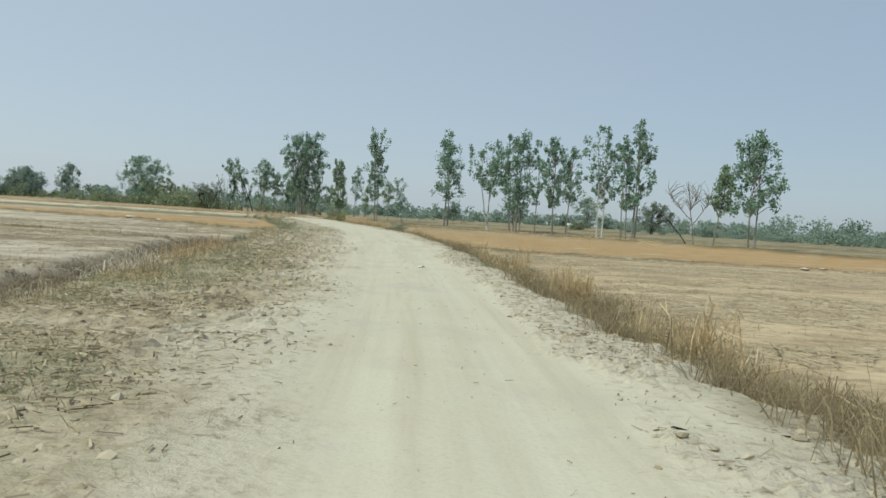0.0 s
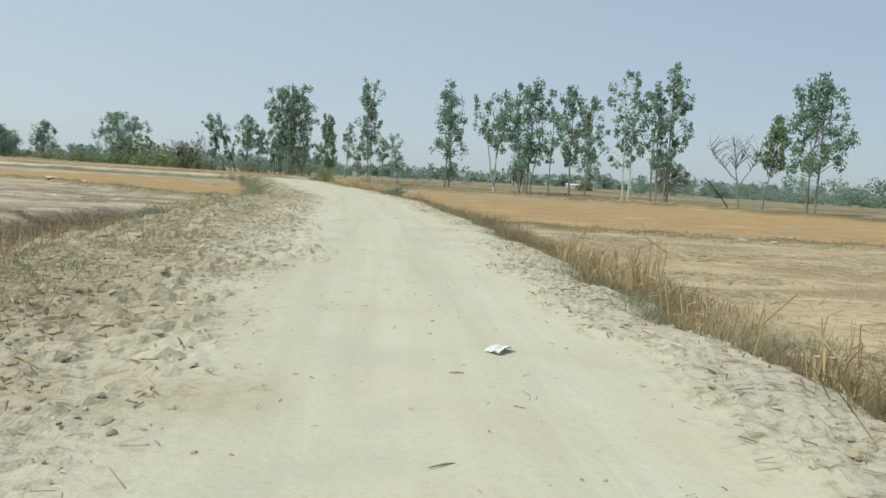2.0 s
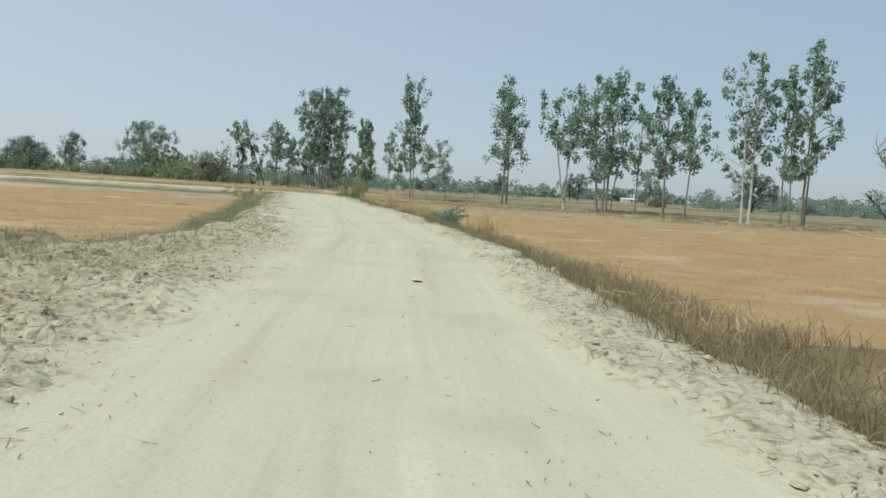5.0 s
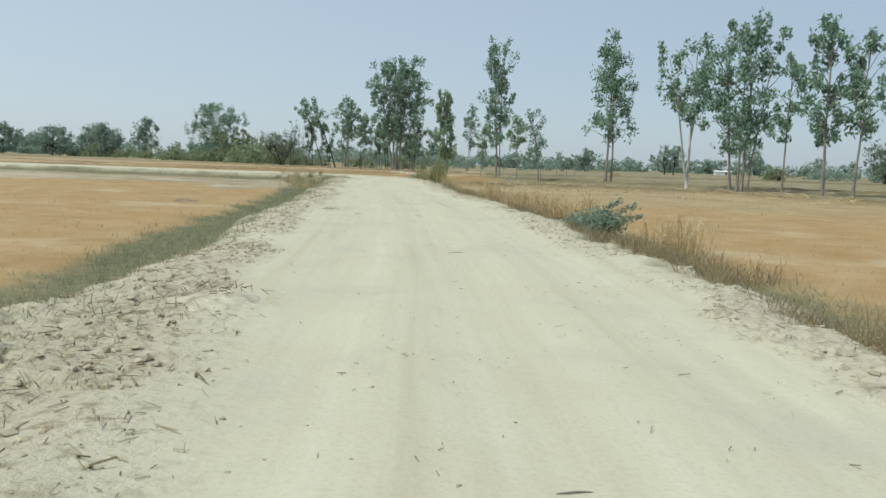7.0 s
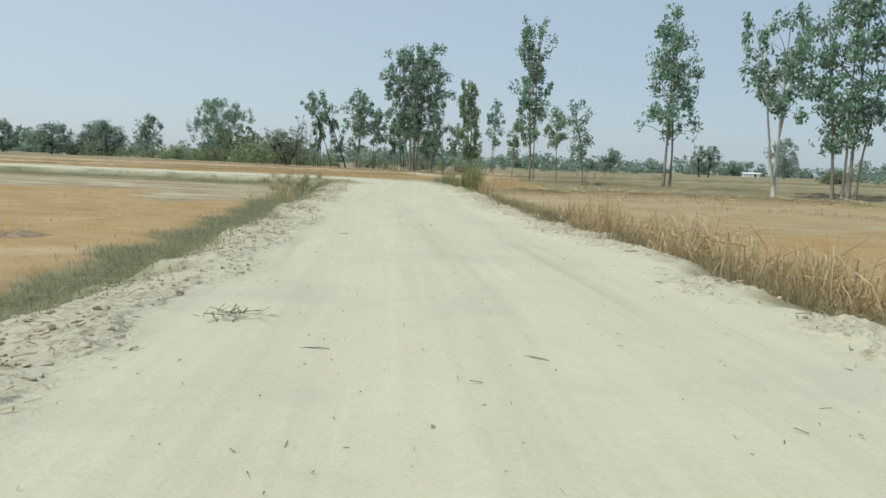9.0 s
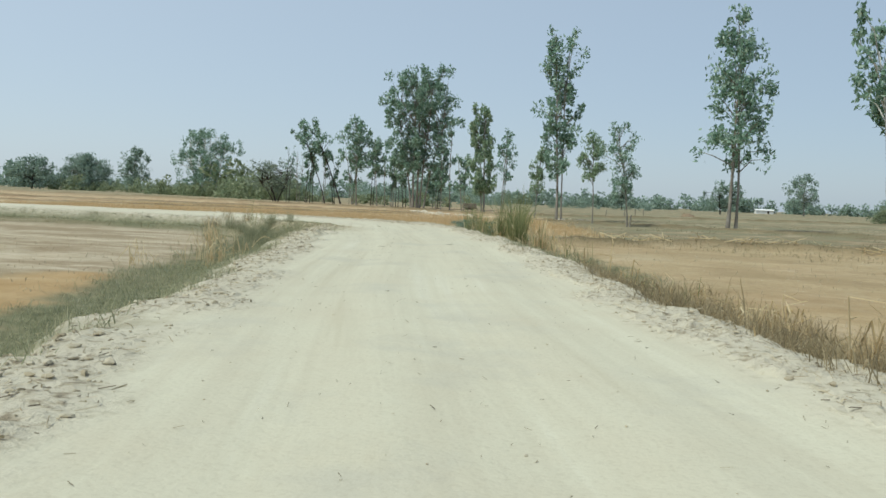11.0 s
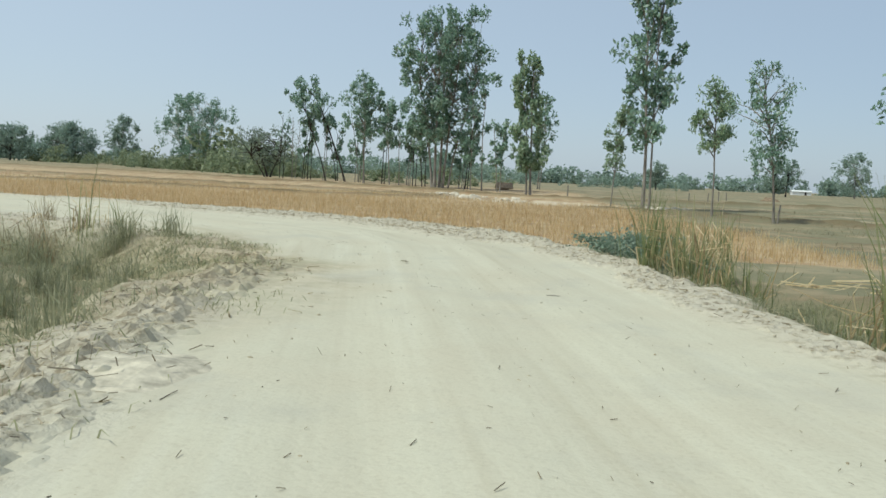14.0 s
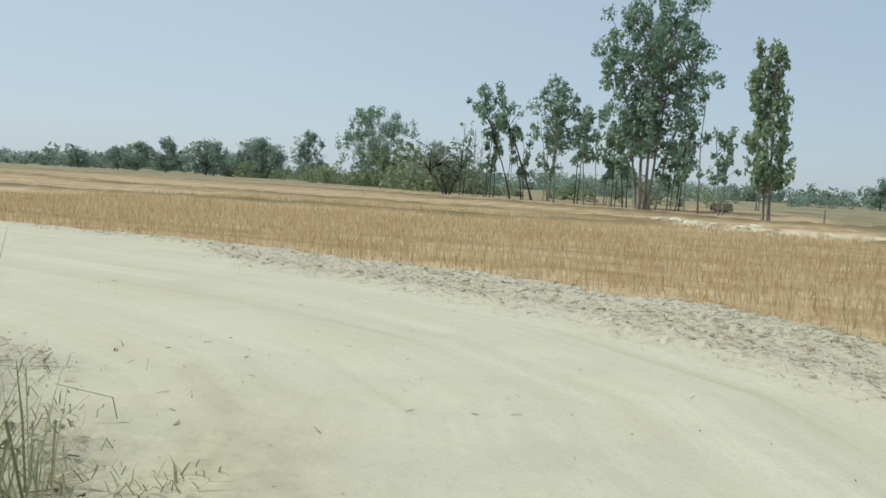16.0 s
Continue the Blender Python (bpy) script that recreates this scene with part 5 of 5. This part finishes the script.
def prisms(x, y, z, ln, th, lift, r):
    """Thin three-sided sticks lying on the ground."""
    n = len(x)
    a = r.uniform(0, 2 * math.pi, n)
    dx, dy, wx, wy = np.cos(a) * ln / 2, np.sin(a) * ln / 2, -np.sin(a) * th, np.cos(a) * th
    v = np.zeros((n, 6, 3))
    for e, sg in ((0, -1), (1, 1)):
        for k, (q, h) in enumerate(((-1, 0.0), (1, 0.0), (0, 1.3))):
            v[:, 3 * e + k, 0] = x + sg * dx + q * wx
            v[:, 3 * e + k, 1] = y + sg * dy + q * wy
            v[:, 3 * e + k, 2] = z + 0.003 + h * th + (lift if e else 0)
    base = np.arange(n)[:, None] * 6
    return v.reshape(-1, 3), np.concatenate([base + np.array([[0, 3, 5, 2]]), base + np.array([[1, 2, 5, 4]])])


def litter():
    """Twigs, straw and clods lying on the road and its shoulders."""
    r = np.random.default_rng(73)
    centre = [((a[0] + b[0]) / 2, (a[1] + b[1]) / 2) for a, b in (((2.7, 0), (-3.1, 0)), ((0.6, 29), (-5.9, 30)), ((-2.4, 57), (-9.0, 57)), ((-8.9, 85), (-15.2, 85)), ((-14.1, 107), (-21, 107)), ((-18, 119.5), (-23.2, 115)), ((-25, 128), (-27, 120)), ((-45, 131), (-45, 123)))]
    xa, ya = beside(centre, 90000, -4.6, 4.6, r, 1)
    xb, yb = beside(ROAD_RIGHT[1:20], 90000, -2.5, 1.2, r, 1)
    xc, yc = beside([q for q in ROAD_LEFT if 2 < q[1] < 121 and q[0] > -36], 110000, -3.6, 1.6, r, 1)
    x, y = np.concatenate([xa, xb, xc]), np.concatenate([ya, yb, yc])
    t = terrain(x, y)
    t["z"] = t["z"] + crust(x, y, t)[1]
    u, patch = r.uniform(size=len(x)), fnoise(x, y, 1.4, 86)
    on = lambda w: u < w * (0.2 + 1.3 * patch)
    bank = t["left"] & (y > 64) & (y < 100)
    k = on(0.02 * t["road"] + 0.06 * t["rough"] * np.where(bank, 0.6, 1))
    m = int(k.sum())
    ro = t["rough"][k]
    tagged(link_mesh("twigs", *prisms(x[k], y[k], t["z"][k], (0.02 + 0.10 * r.uniform(0, 1, m) ** 3) * (0.7 + 0.5 * ro), r.uniform(0.002, 0.006, m) * (0.6 + 0.4 * ro), r.uniform(0, 0.02, m), r), TWIG), "dry dark twigs strewn on the road", "twigs", kind="stuff")
    k = (u > 0.2) & (u < 0.2 + 0.11 * t["rough"] * (0.2 + 1.3 * patch) * np.where(bank, 0.4, 1))
    m = int(k.sum())
    tagged(link_mesh("straw_litter", *prisms(x[k], y[k], t["z"][k], 0.04 + 0.13 * r.uniform(0, 1, m) ** 2, r.uniform(0.002, 0.005, m), r.uniform(0, 0.05, m), r), STUBBLE), "pale broken straw lying on the road shoulders", "straw", kind="stuff")
    k = (u > 0.6) & (u < 0.6 + 0.009 * t["road"] + (0.09 + 0.05 * t["wide"] + 0.14 * bank + 0.06 * t["wide"] * smooth(20, 30, y)) * t["rough"] * (0.2 + 1.3 * patch))
    x, y, z, ro, wd = x[k], y[k], t["z"][k], t["rough"][k], t["wide"][k]
    n = len(x)
    g = (1 + 5 ** 0.5) / 2
    ico = np.array([(-1, g, 0), (1, g, 0), (-1, -g, 0), (1, -g, 0), (0, -1, g), (0, 1, g), (0, -1, -g), (0, 1, -g), (g, 0, -1), (g, 0, 1), (-g, 0, -1), (-g, 0, 1)]) / 1.9
    chunk = ico * np.array([1.1, 0.85, 0.6])
    size = (0.009 + (0.030 + 0.010 * wd) * r.uniform(0, 1, n) ** 3.2) * (0.5 + 0.5 * ro)
    v = chunk[None] * (size[:, None, None] * r.uniform((0.7, 0.6, 0.6), (1.6, 1.3, 1.3), (n, 1, 3))) * r.uniform(0.55, 1.45, (n, 12, 3))
    a = r.uniform(0, 2 * math.pi, n)
    c, s = np.cos(a)[:, None], np.sin(a)[:, None]
    v[..., 0], v[..., 1] = v[..., 0] * c - v[..., 1] * s, v[..., 0] * s + v[..., 1] * c
    v += np.stack([x, y, z], 1)[:, None]
    base = np.arange(n)[:, None] * 12
    tri = [(0, 11, 5), (0, 5, 1), (0, 1, 7), (0, 7, 10), (0, 10, 11), (1, 5, 9), (5, 11, 4), (11, 10, 2), (10, 7, 6), (7, 1, 8), (3, 9, 4), (3, 4, 2), (3, 2, 6), (3, 6, 8), (3, 8, 9), (4, 9, 5), (2, 4, 11), (6, 2, 10), (8, 6, 7), (9, 8, 1)]
    f = np.concatenate([base + np.array([q]) for q in tri if sum(ico[p][2] for p in q) > -1.2])
    tagged(link_mesh("clods", v.reshape(-1, 3), f, CLOD), "crumbled earth clods along the road shoulders", "clods", kind="stuff")
    # curled leaves, bark and straw strewn over the wide bank
    xd, yd = beside([q for q in ROAD_LEFT if -1 < q[1] < 66], 110000, -2.4, 4.0, r, 1)
    xe, ye = r.uniform(-30, -20, 16000), r.uniform(106, 122.5, 16000)
    xs, ys = beside(ROAD_RIGHT[1:20], 26000, -1.9, 0.3, r, 1)
    xl, yl = beside([q for q in ROAD_LEFT if 60 < q[1] < 112 and q[0] > -36], 15000, -2.2, 0.4, r, 1)
    xd, yd = np.concatenate([xd, xe, xs, xl]), np.concatenate([yd, ye, ys, yl])
    td = terrain(xd, yd)
    kd = r.uniform(size=len(xd)) < (0.5 * td["weedy"] * (1 - smooth(0.9, 1.7, td["s"])) + 0.15 * td["rough"] * td["wide"] + 0.35 * td["rough"] * (1 - td["wide"])) * smooth(0.38, 0.62, fnoise(xd, yd, 1.1, 104)) * np.where(yd > 42, 0.3, np.where(yd < 20, 1.0, 0.7))
    m = int(kd.sum())
    tagged(link_mesh("bank_debris", *snapped(xd[kd], yd[kd], (td["z"] + crust(xd, yd, td)[1])[kd] + 0.004, 0.04 + 0.16 * r.uniform(0, 1, m) ** 2, r.uniform(0.010, 0.03, m), r, 0.02, 0.16, (-14, 9)), DEBRIS), "curled dry leaves and bark strewn over the bank", "debris", kind="stuff")


def broken_bank(stretches, step, label):
    """A crust of broken earth over rough banks: tilted plates and lumps with sharp crevices."""
    vs, fs, at, done = [], [], [], 0
    keys = ("road", "rough", "grass", "bund", "gold", "pale", "orange", "pit", "lush", "weedy", "rust", "grey", "lat", "along")
    for x0, x1, y0, y1 in stretches:
        gx, gy = np.meshgrid(np.arange(x0, x1, step), np.arange(y0, y1 + step * 0.9, step), indexing="ij")
        nx, ny = gx.shape
        x, y = gx.ravel(), gy.ravel()
        t = terrain(x, y)
        mask, h = crust(x, y, t)
        z = t["z"] + h - 0.03 * (1 - mask) - 0.008
        i, j = np.meshgrid(np.arange(nx - 1), np.arange(ny - 1), indexing="ij")
        f = np.stack([i * ny + j, (i + 1) * ny + j, (i + 1) * ny + j + 1, i * ny + j + 1], -1).reshape(-1, 4)
        f = f[mask[f].max(1) > 0.02]
        used, back = np.unique(f, return_inverse=True)
        vs.append(np.stack([x, y, z], 1)[used]), fs.append(back.reshape(-1, 4) + done), at.append(np.stack([t[key][used] for key in keys], 1))
        done += len(used)
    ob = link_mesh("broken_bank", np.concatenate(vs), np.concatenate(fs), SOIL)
    at = np.concatenate(at)
    for k, key in enumerate(keys):
        ob.data.attributes.new(key, "FLOAT", "POINT").data.foreach_set("value", at[:, k].astype(np.float32))
    return tagged(ob, label, "bank", kind="stuff")


def road_edge(line, lo, hi, y0, y1, piece):
    """Boxes of the plan that follow one edge of the road, lo to hi metres across."""
    p = sorted((q for q in line if q[0] > -34), key=lambda q: q[1])
    out = []
    for a in np.arange(y0, y1, piece):
        e = np.interp([a, a + piece], [q[1] for q in p], [q[0] for q in p])
        out.append((e.min() + lo, e.max() + hi, a, min(a + piece, y1)))
    return out


def debris_heap(x, y, half, tall, label, seed, n=90, mat=None):
    """A low heap of loose earth with broken sticks on it."""
    r = np.random.default_rng(seed)
    z0 = float(ground_z(x, y)[0])
    thing = tagged(new("debris_heap"), label, "debris")
    thing.matrix_world = pose(x, y, z0)
    g = np.linspace(-1, 1, 15)
    gx, gy = np.meshgrid(g, g, indexing="ij")
    edge = 0.35 + 0.9 * fnoise(gx * half + x, gy * half + y, 0.35, seed + 1)
    gz = tall * np.clip(edge - gx ** 2 - gy ** 2, -0.3, 1) * (0.5 + 0.6 * fnoise(gx * half + x, gy * half + y, 0.3, seed)) - 0.02
    i, j = np.meshgrid(np.arange(14), np.arange(14), indexing="ij")
    f = np.stack([i * 15 + j, (i + 1) * 15 + j, (i + 1) * 15 + j + 1, i * 15 + j + 1], -1).reshape(-1, 4)
    if tall >= 0.1:
        link_mesh("earth", np.stack([gx.ravel() * half, gy.ravel() * half, gz.ravel()], 1), f, mat or HEAP, thing)
    px, py = r.normal(0, half * 0.45, n), r.normal(0, half * 0.45, n)
    pz = np.maximum(0, tall * (1 - (px ** 2 + py ** 2) / half ** 2)) * 0.8
    link_mesh("brushwood", *prisms(px, py, pz, 0.04 + 0.2 * r.uniform(0, 1, n) ** 2, r.uniform(0.002, 0.006, n), r.uniform(-0.02, 0.07, n), r), TWIG, thing)["kind"] = "stuff"
    return thing


def block(name, sx, sy, sz, mat, parent, at=(0, 0, 0), bevel=0.02, turn=0.0):
    bm = bmesh.new()
    bmesh.ops.create_cube(bm, size=1)
    bmesh.ops.scale(bm, vec=(sx, sy, sz), verts=bm.verts)
    bmesh.ops.bevel(bm, geom=bm.edges[:], offset=bevel, segments=1, affect="EDGES")
    bmesh.ops.transform(bm, matrix=pose(*at, 0, 0, turn), verts=bm.verts)
    me = bpy.data.meshes.new(name)
    bm.to_mesh(me)
    bm.free()
    me.materials.append(mat)
    ob = new(name, me)
    ob.parent = parent
    return ob


def roof_shell(name, half_x, half_y, rise, thick, mat, parent, z):
    """A gabled roof with thickness, its ridge along x."""
    v, f = [], []
    for dz in (0, -thick):
        v += [(-half_x, -half_y, z + dz), (half_x, -half_y, z + dz), (half_x, 0, z + rise + dz), (-half_x, 0, z + rise + dz), (-half_x, half_y, z + dz), (half_x, half_y, z + dz)]
    f = [(0, 1, 2, 3), (3, 2, 5, 4), (7, 6, 9, 8), (8, 9, 10, 11), (0, 6, 7, 1), (4, 5, 11, 10), (0, 3, 9, 6), (3, 4, 10, 9), (1, 7, 8, 2), (2, 8, 11, 5)]
    return link_mesh(name, v, f, mat, parent)


def shed(x, y, label, width, deep, tall, rise, wall_mat, roof_mat, turn=0.0, name="shed"):
    thing = tagged(new(name), label, "shed")
    thing.matrix_world = pose(x, y, float(ground_z(x, y)[0]) - 0.05, 0, 0, turn)
    block("wall", width, deep, tall, wall_mat, thing, (0, 0, tall / 2), 0.03)
    roof_shell("roof", width / 2 + 0.4, deep / 2 + 0.4, rise, 0.15, roof_mat, thing, tall + 0.1)
    block("doorway", 0.9, 0.08, min(1.9, tall - 0.2), BARK_DARK, thing, (width * 0.2, -deep / 2 - 0.03, min(1.9, tall - 0.2) / 2))
    return thing


def fence_post(x, y, tall, lean, label, seed):
    r = np.random.default_rng(seed)
    z0 = float(ground_z(x, y)[0])
    p = np.array([(0, 0, -0.2), (lean * 0.3 * tall, 0.02, tall * 0.5), (lean * tall, r.normal(0, 0.03), tall)])
    ob = link_mesh("fence_post", *tube(p, [0.06, 0.055, 0.045], 7), BARK, None, smooth_faces=True)
    ob.matrix_world = pose(x, y, z0)
    return tagged(ob, label, "post", "weathered posts across the fields")


def stone(x, y, size, label, seed):
    """A flattened rough lump resting in the soil."""
    r = np.random.default_rng(seed)
    bm = bmesh.new()
    bmesh.ops.create_icosphere(bm, subdivisions=2, radius=1)
    for v in bm.verts:
        k = 1 + 0.5 * noise.noise(v.co * 1.9 + Vector((seed, 0, 0)))
        v.co = Vector((v.co.x * size * k, v.co.y * size * 0.7 * k, max(v.co.z, -0.4) * size * 0.16 * k))
    me = bpy.data.meshes.new("earth_lump")
    bm.to_mesh(me)
    bm.free()
    me.materials.append(PALE)
    ob = new("earth_lump", me)
    ob.matrix_world = pose(x, y, float(ground_z(x, y)[0]) + size * 0.03, 0, 0, r.uniform(0, 180))
    return tagged(ob, label, "earth lump", "pale earth lumps on the field ridges")


verge_grass()
ridge_grass()
stalk_field()
field_stubble()
reeds()
ditch_grass()
shrub(-4.7, 73.9, 0.85, 0.8, "low grey-green shrub with long sprays at the ditch", 300, ((1.1, -0.3, 0.85), (1.25, -0.5, 0.6), (0.8, 0.6, 0.95), (0.9, -0.8, 0.5)))
shrub(-17.7, 122.0, 0.9, 0.6, "low spreading green shrub beside the road bend", 301, ((-0.9, 0.3, 0.5), (1.1, 0.5, 0.55), (0.4, 1.1, 0.5)))
shrub(-17.0, 121.0, 0.7, 0.5, "low dull green shrub among the verge reeds", 304, ((0.9, -0.5, 0.4), (-0.8, 0.6, 0.45)))
shrub(-9.9, 40.6, 0.4, 0.35, "small grey-green shrub on the rough bank", 302)
shrub(-4.9, 76.6, 0.4, 0.5, "small grey-green shrub in the ditch", 303)
litter()
broken_bank([(-7.5, -0.6, -1.0, 12.0), (-9.5, -1.0, 12.0, 26.0), (-11.0, -1.6, 26.0, 40.0), (-12.5, -3.6, 40.0, 66.0)], 0.055, "rough bank of broken earth clods beside the road")
broken_bank([(-30.0, -19.5, 104.0, 121.5)], 0.06, "broken earth and debris on the inner bend")
broken_bank(road_edge(ROAD_RIGHT, -2.3, 0.9, 1.0, 121.5, 5.0), 0.065, "broken crust of dried mud along the ditch edge")
broken_bank(road_edge(ROAD_LEFT, -0.9, 2.3, 66.0, 104.0, 5.0), 0.065, "crumbled mud crust along the grassy road edge")
broken_bank([(-36.0, -16.5, 121.5, 131.0)], 0.07, "broken pale crust along the outside of the bend")
debris_heap(-8.4, 60.1, 0.55, 0.16, "small heap of earth and broken sticks on the road shoulder", 310, 46)
debris_heap(-11.5, 74.1, 0.3, 0.05, "flattened dry branch on the pale road edge", 311, 34)
debris_heap(-21.3, 110.3, 0.8, 0.12, "broken earth and brushwood beside the road bend", 312, 36)
debris_heap(-22.4, 113.2, 0.5, 0.06, "loose straw and twigs on the inner bend", 313, 24)
debris_heap(-19.6, 82.4, 0.7, 0.2, "clump of dug-up earth in the golden field", 314, 20, THATCH)
debris_heap(4.0, 216.0, 1.3, 0.9, "brown heap of straw out in the fallow fields", 315, 60, THATCH)
tree("wild_shrub", "low arching yellow-green shrub beyond the tree row", 35.0, 220, 2.3, 2.8, 0.2, ((-0.4, -1.2, 0.7, 0.08), (0.3, 1.3, 0.7, 0.08), (0, 0.2, 0.9, 0.08)), "round", 60, 70, leaf=(0.26, 0.13), lobe_r=0.24, mat=LEAF_SCRUB, bark=BARK_DARK, seed=341)
for k, (x, y, size) in enumerate([(-26.2, 68.0, 0.5), (-23.2, 65.8, 0.42), (-16.5, 58.4, 0.35), (10.3, 45.4, 0.3), (11.4, 45.2, 0.22), (19.5, 44.6, 0.36), (20.6, 44.7, 0.28), (-16.2, 49.7, 0.3), (-14.4, 49.3, 0.22), (-11.0, 46.0, 0.26), (-17.6, 50.0, 0.34)]):
    stone(x, y, size, "pale flat lump of earth on a field ridge", 320 + k)
shed(79, 519, "long low white shed far across the fields", 8.5, 4, 1.7, 0.6, WHITE, WHITE)
shed(-28.9, 203, "small thatched hut under the grove trees", 1.2, 1.1, 0.2, 0.6, THATCH, THATCH, 12, "hut")
for k, (x, y, h, ln) in enumerate([(-8.5, 152, 1.0, 0.1), (-9.5, 185, 0.9, 0.0), (-7.0, 191, 0.9, 0.05), (-5.4, 195, 1.0, 0.0), (-4.0, 199, 0.9, -0.05), (-31.8, 190.5, 1.2, 0.0), (-38.0, 192, 1.0, 0.08), (-20.5, 176, 0.9, 0.0)]):
    fence_post(x, y, h, ln, "short weathered wooden post in the dry field", 330 + k)
stump = tree("fallen_tree", "dead dark trunk leaning low beside the tree row", 30.3, 106.5, 3.6, 1.2, 2.0, ((0.9, -2.0, 1, 0.1),), "round", 6, 0, seed=340, bark=BARK_DARK)


def scrap(x, y, size, label, seed, mat):
    """A crumpled flat piece lying on the road."""
    g = np.linspace(-1, 1, 7)
    gx, gy = np.meshgrid(g, g, indexing="ij")
    gz = 0.012 + 0.05 * fnoise(gx * 2 + seed, gy * 2, 0.9, seed) * (1 - 0.4 * np.abs(gx))
    i, j = np.meshgrid(np.arange(6), np.arange(6), indexing="ij")
    f = np.stack([i * 7 + j, (i + 1) * 7 + j, (i + 1) * 7 + j + 1, i * 7 + j + 1], -1).reshape(-1, 4)
    edge = 1 + 0.25 * (vnoise(gx * 3 + seed, gy * 3, 0.8, seed) - 0.5)
    top = np.stack([gx.ravel() * size * edge.ravel(), gy.ravel() * size * 0.45 * edge.ravel(), gz.ravel()], 1)
    v = np.concatenate([top, top - np.array([0, 0, 0.008])])
    ob = link_mesh("scrap", v, np.concatenate([f, f[:, ::-1] + 49]), mat)
    ob.matrix_world = pose(x, y, float(ground_z(x, y)[0]), 0, 0, 20 * seed % 180)
    return tagged(ob, label, "scrap")


def lying_stick(x, y, ln, turn, label, rad=0.0045, arch=0.004, mat=None):
    k = np.linspace(-1, 1, 7)
    p = np.stack([k * ln / 2, 0.03 * ln * np.sin(k * 2.2), rad + arch * (1 - k ** 2)], 1)
    ob = link_mesh("stick", *tube(p, rad * (1.1 - 0.5 * np.abs(k)), 6), mat or BARK, smooth_faces=True)
    ob.matrix_world = pose(x, y, float(ground_z(x, y)[0]), 0, 0, turn)
    return tagged(ob, label, "stick", "sticks lying on the road")


scrap(-0.39, 21.45, 0.14, "pale crumpled scrap lying on the sandy road", 3, WHITE)
scrap(-3.5, 48.8, 0.13, "small whitish scrap on the road surface", 5, PALE)
scrap(-21.0, 117.4, 0.06, "small dark leaf scrap on the road", 8, HEAP)
for k, (x, y, ln, turn) in enumerate([(-10.56, 73.4, 0.22, 5), (-9.02, 73.6, 0.2, 150), (-17.6, 104.2, 0.2, 20), (-17.7, 105.8, 0.12, 60), (-16.1, 106.3, 0.22, 170), (-12.9, 82.0, 0.2, 10), (-11.9, 85.1, 0.14, 120), (-18.7, 115.0, 0.16, 0), (-3.4, 38.4, 0.1, 40), (-2.25, 39.4, 0.16, 10), (-5.1, 52.0, 0.12, 90), (-6.9, 65.4, 0.28, 5), (-5.2, 56.5, 0.16, 15), (-0.82, 18.9, 0.14, 30), (-0.1, 12.0, 0.1, 80), (-0.73, 20.6, 0.1, 0), (-19.7, 106.0, 0.26, 160)]):
    lying_stick(x, y, ln, turn, "short dry grey stick on the sandy road")
lying_stick(-22.0, 107.0, 1.5, 80, "long pale bent reed stalk fallen over the bank", 0.012, 0.3, STRAW)


def spoil(x0, y0, x1, y1, n, spread, seed, label):
    """Broken pale earth thrown up along a dug edge."""
    r = np.random.default_rng(seed)
    f = r.uniform(0, 1, n)
    x, y = x0 + (x1 - x0) * f + r.normal(0, spread, n), y0 + (y1 - y0) * f + r.normal(0, spread, n)
    z = ground_z(x, y)
    g = (1 + 5 ** 0.5) / 2
    ico = np.array([(-1, g, 0), (1, g, 0), (-1, -g, 0), (1, -g, 0), (0, -1, g), (0, 1, g), (0, -1, -g), (0, 1, -g), (g, 0, -1), (g, 0, 1), (-g, 0, -1), (-g, 0, 1)]) / 1.9
    size = 0.08 + 0.34 * r.uniform(0, 1, n) ** 2.2
    v = ico[None] * size[:, None, None] * np.array([1.3, 1.0, 0.6]) * r.uniform(0.6, 1.4, (n, 12, 3)) + np.stack([x, y, z + size * 0.1], 1)[:, None]
    tri = [(0, 11, 5), (0, 5, 1), (0, 1, 7), (0, 7, 10), (0, 10, 11), (1, 5, 9), (5, 11, 4), (11, 10, 2), (10, 7, 6), (7, 1, 8), (3, 9, 4), (3, 4, 2), (3, 2, 6), (3, 6, 8), (3, 8, 9), (4, 9, 5), (2, 4, 11), (6, 2, 10), (8, 6, 7), (9, 8, 1)]
    faces = np.concatenate([np.arange(n)[:, None] * 12 + np.array([q]) for q in tri])
    return tagged(link_mesh("spoil", v.reshape(-1, 3), faces, PALE), label, "spoil", kind="stuff")


spoil(-29, 170.5, -13, 163.5, 800, 0.9, 350, "broken pale earth along the edge of a dug pit")
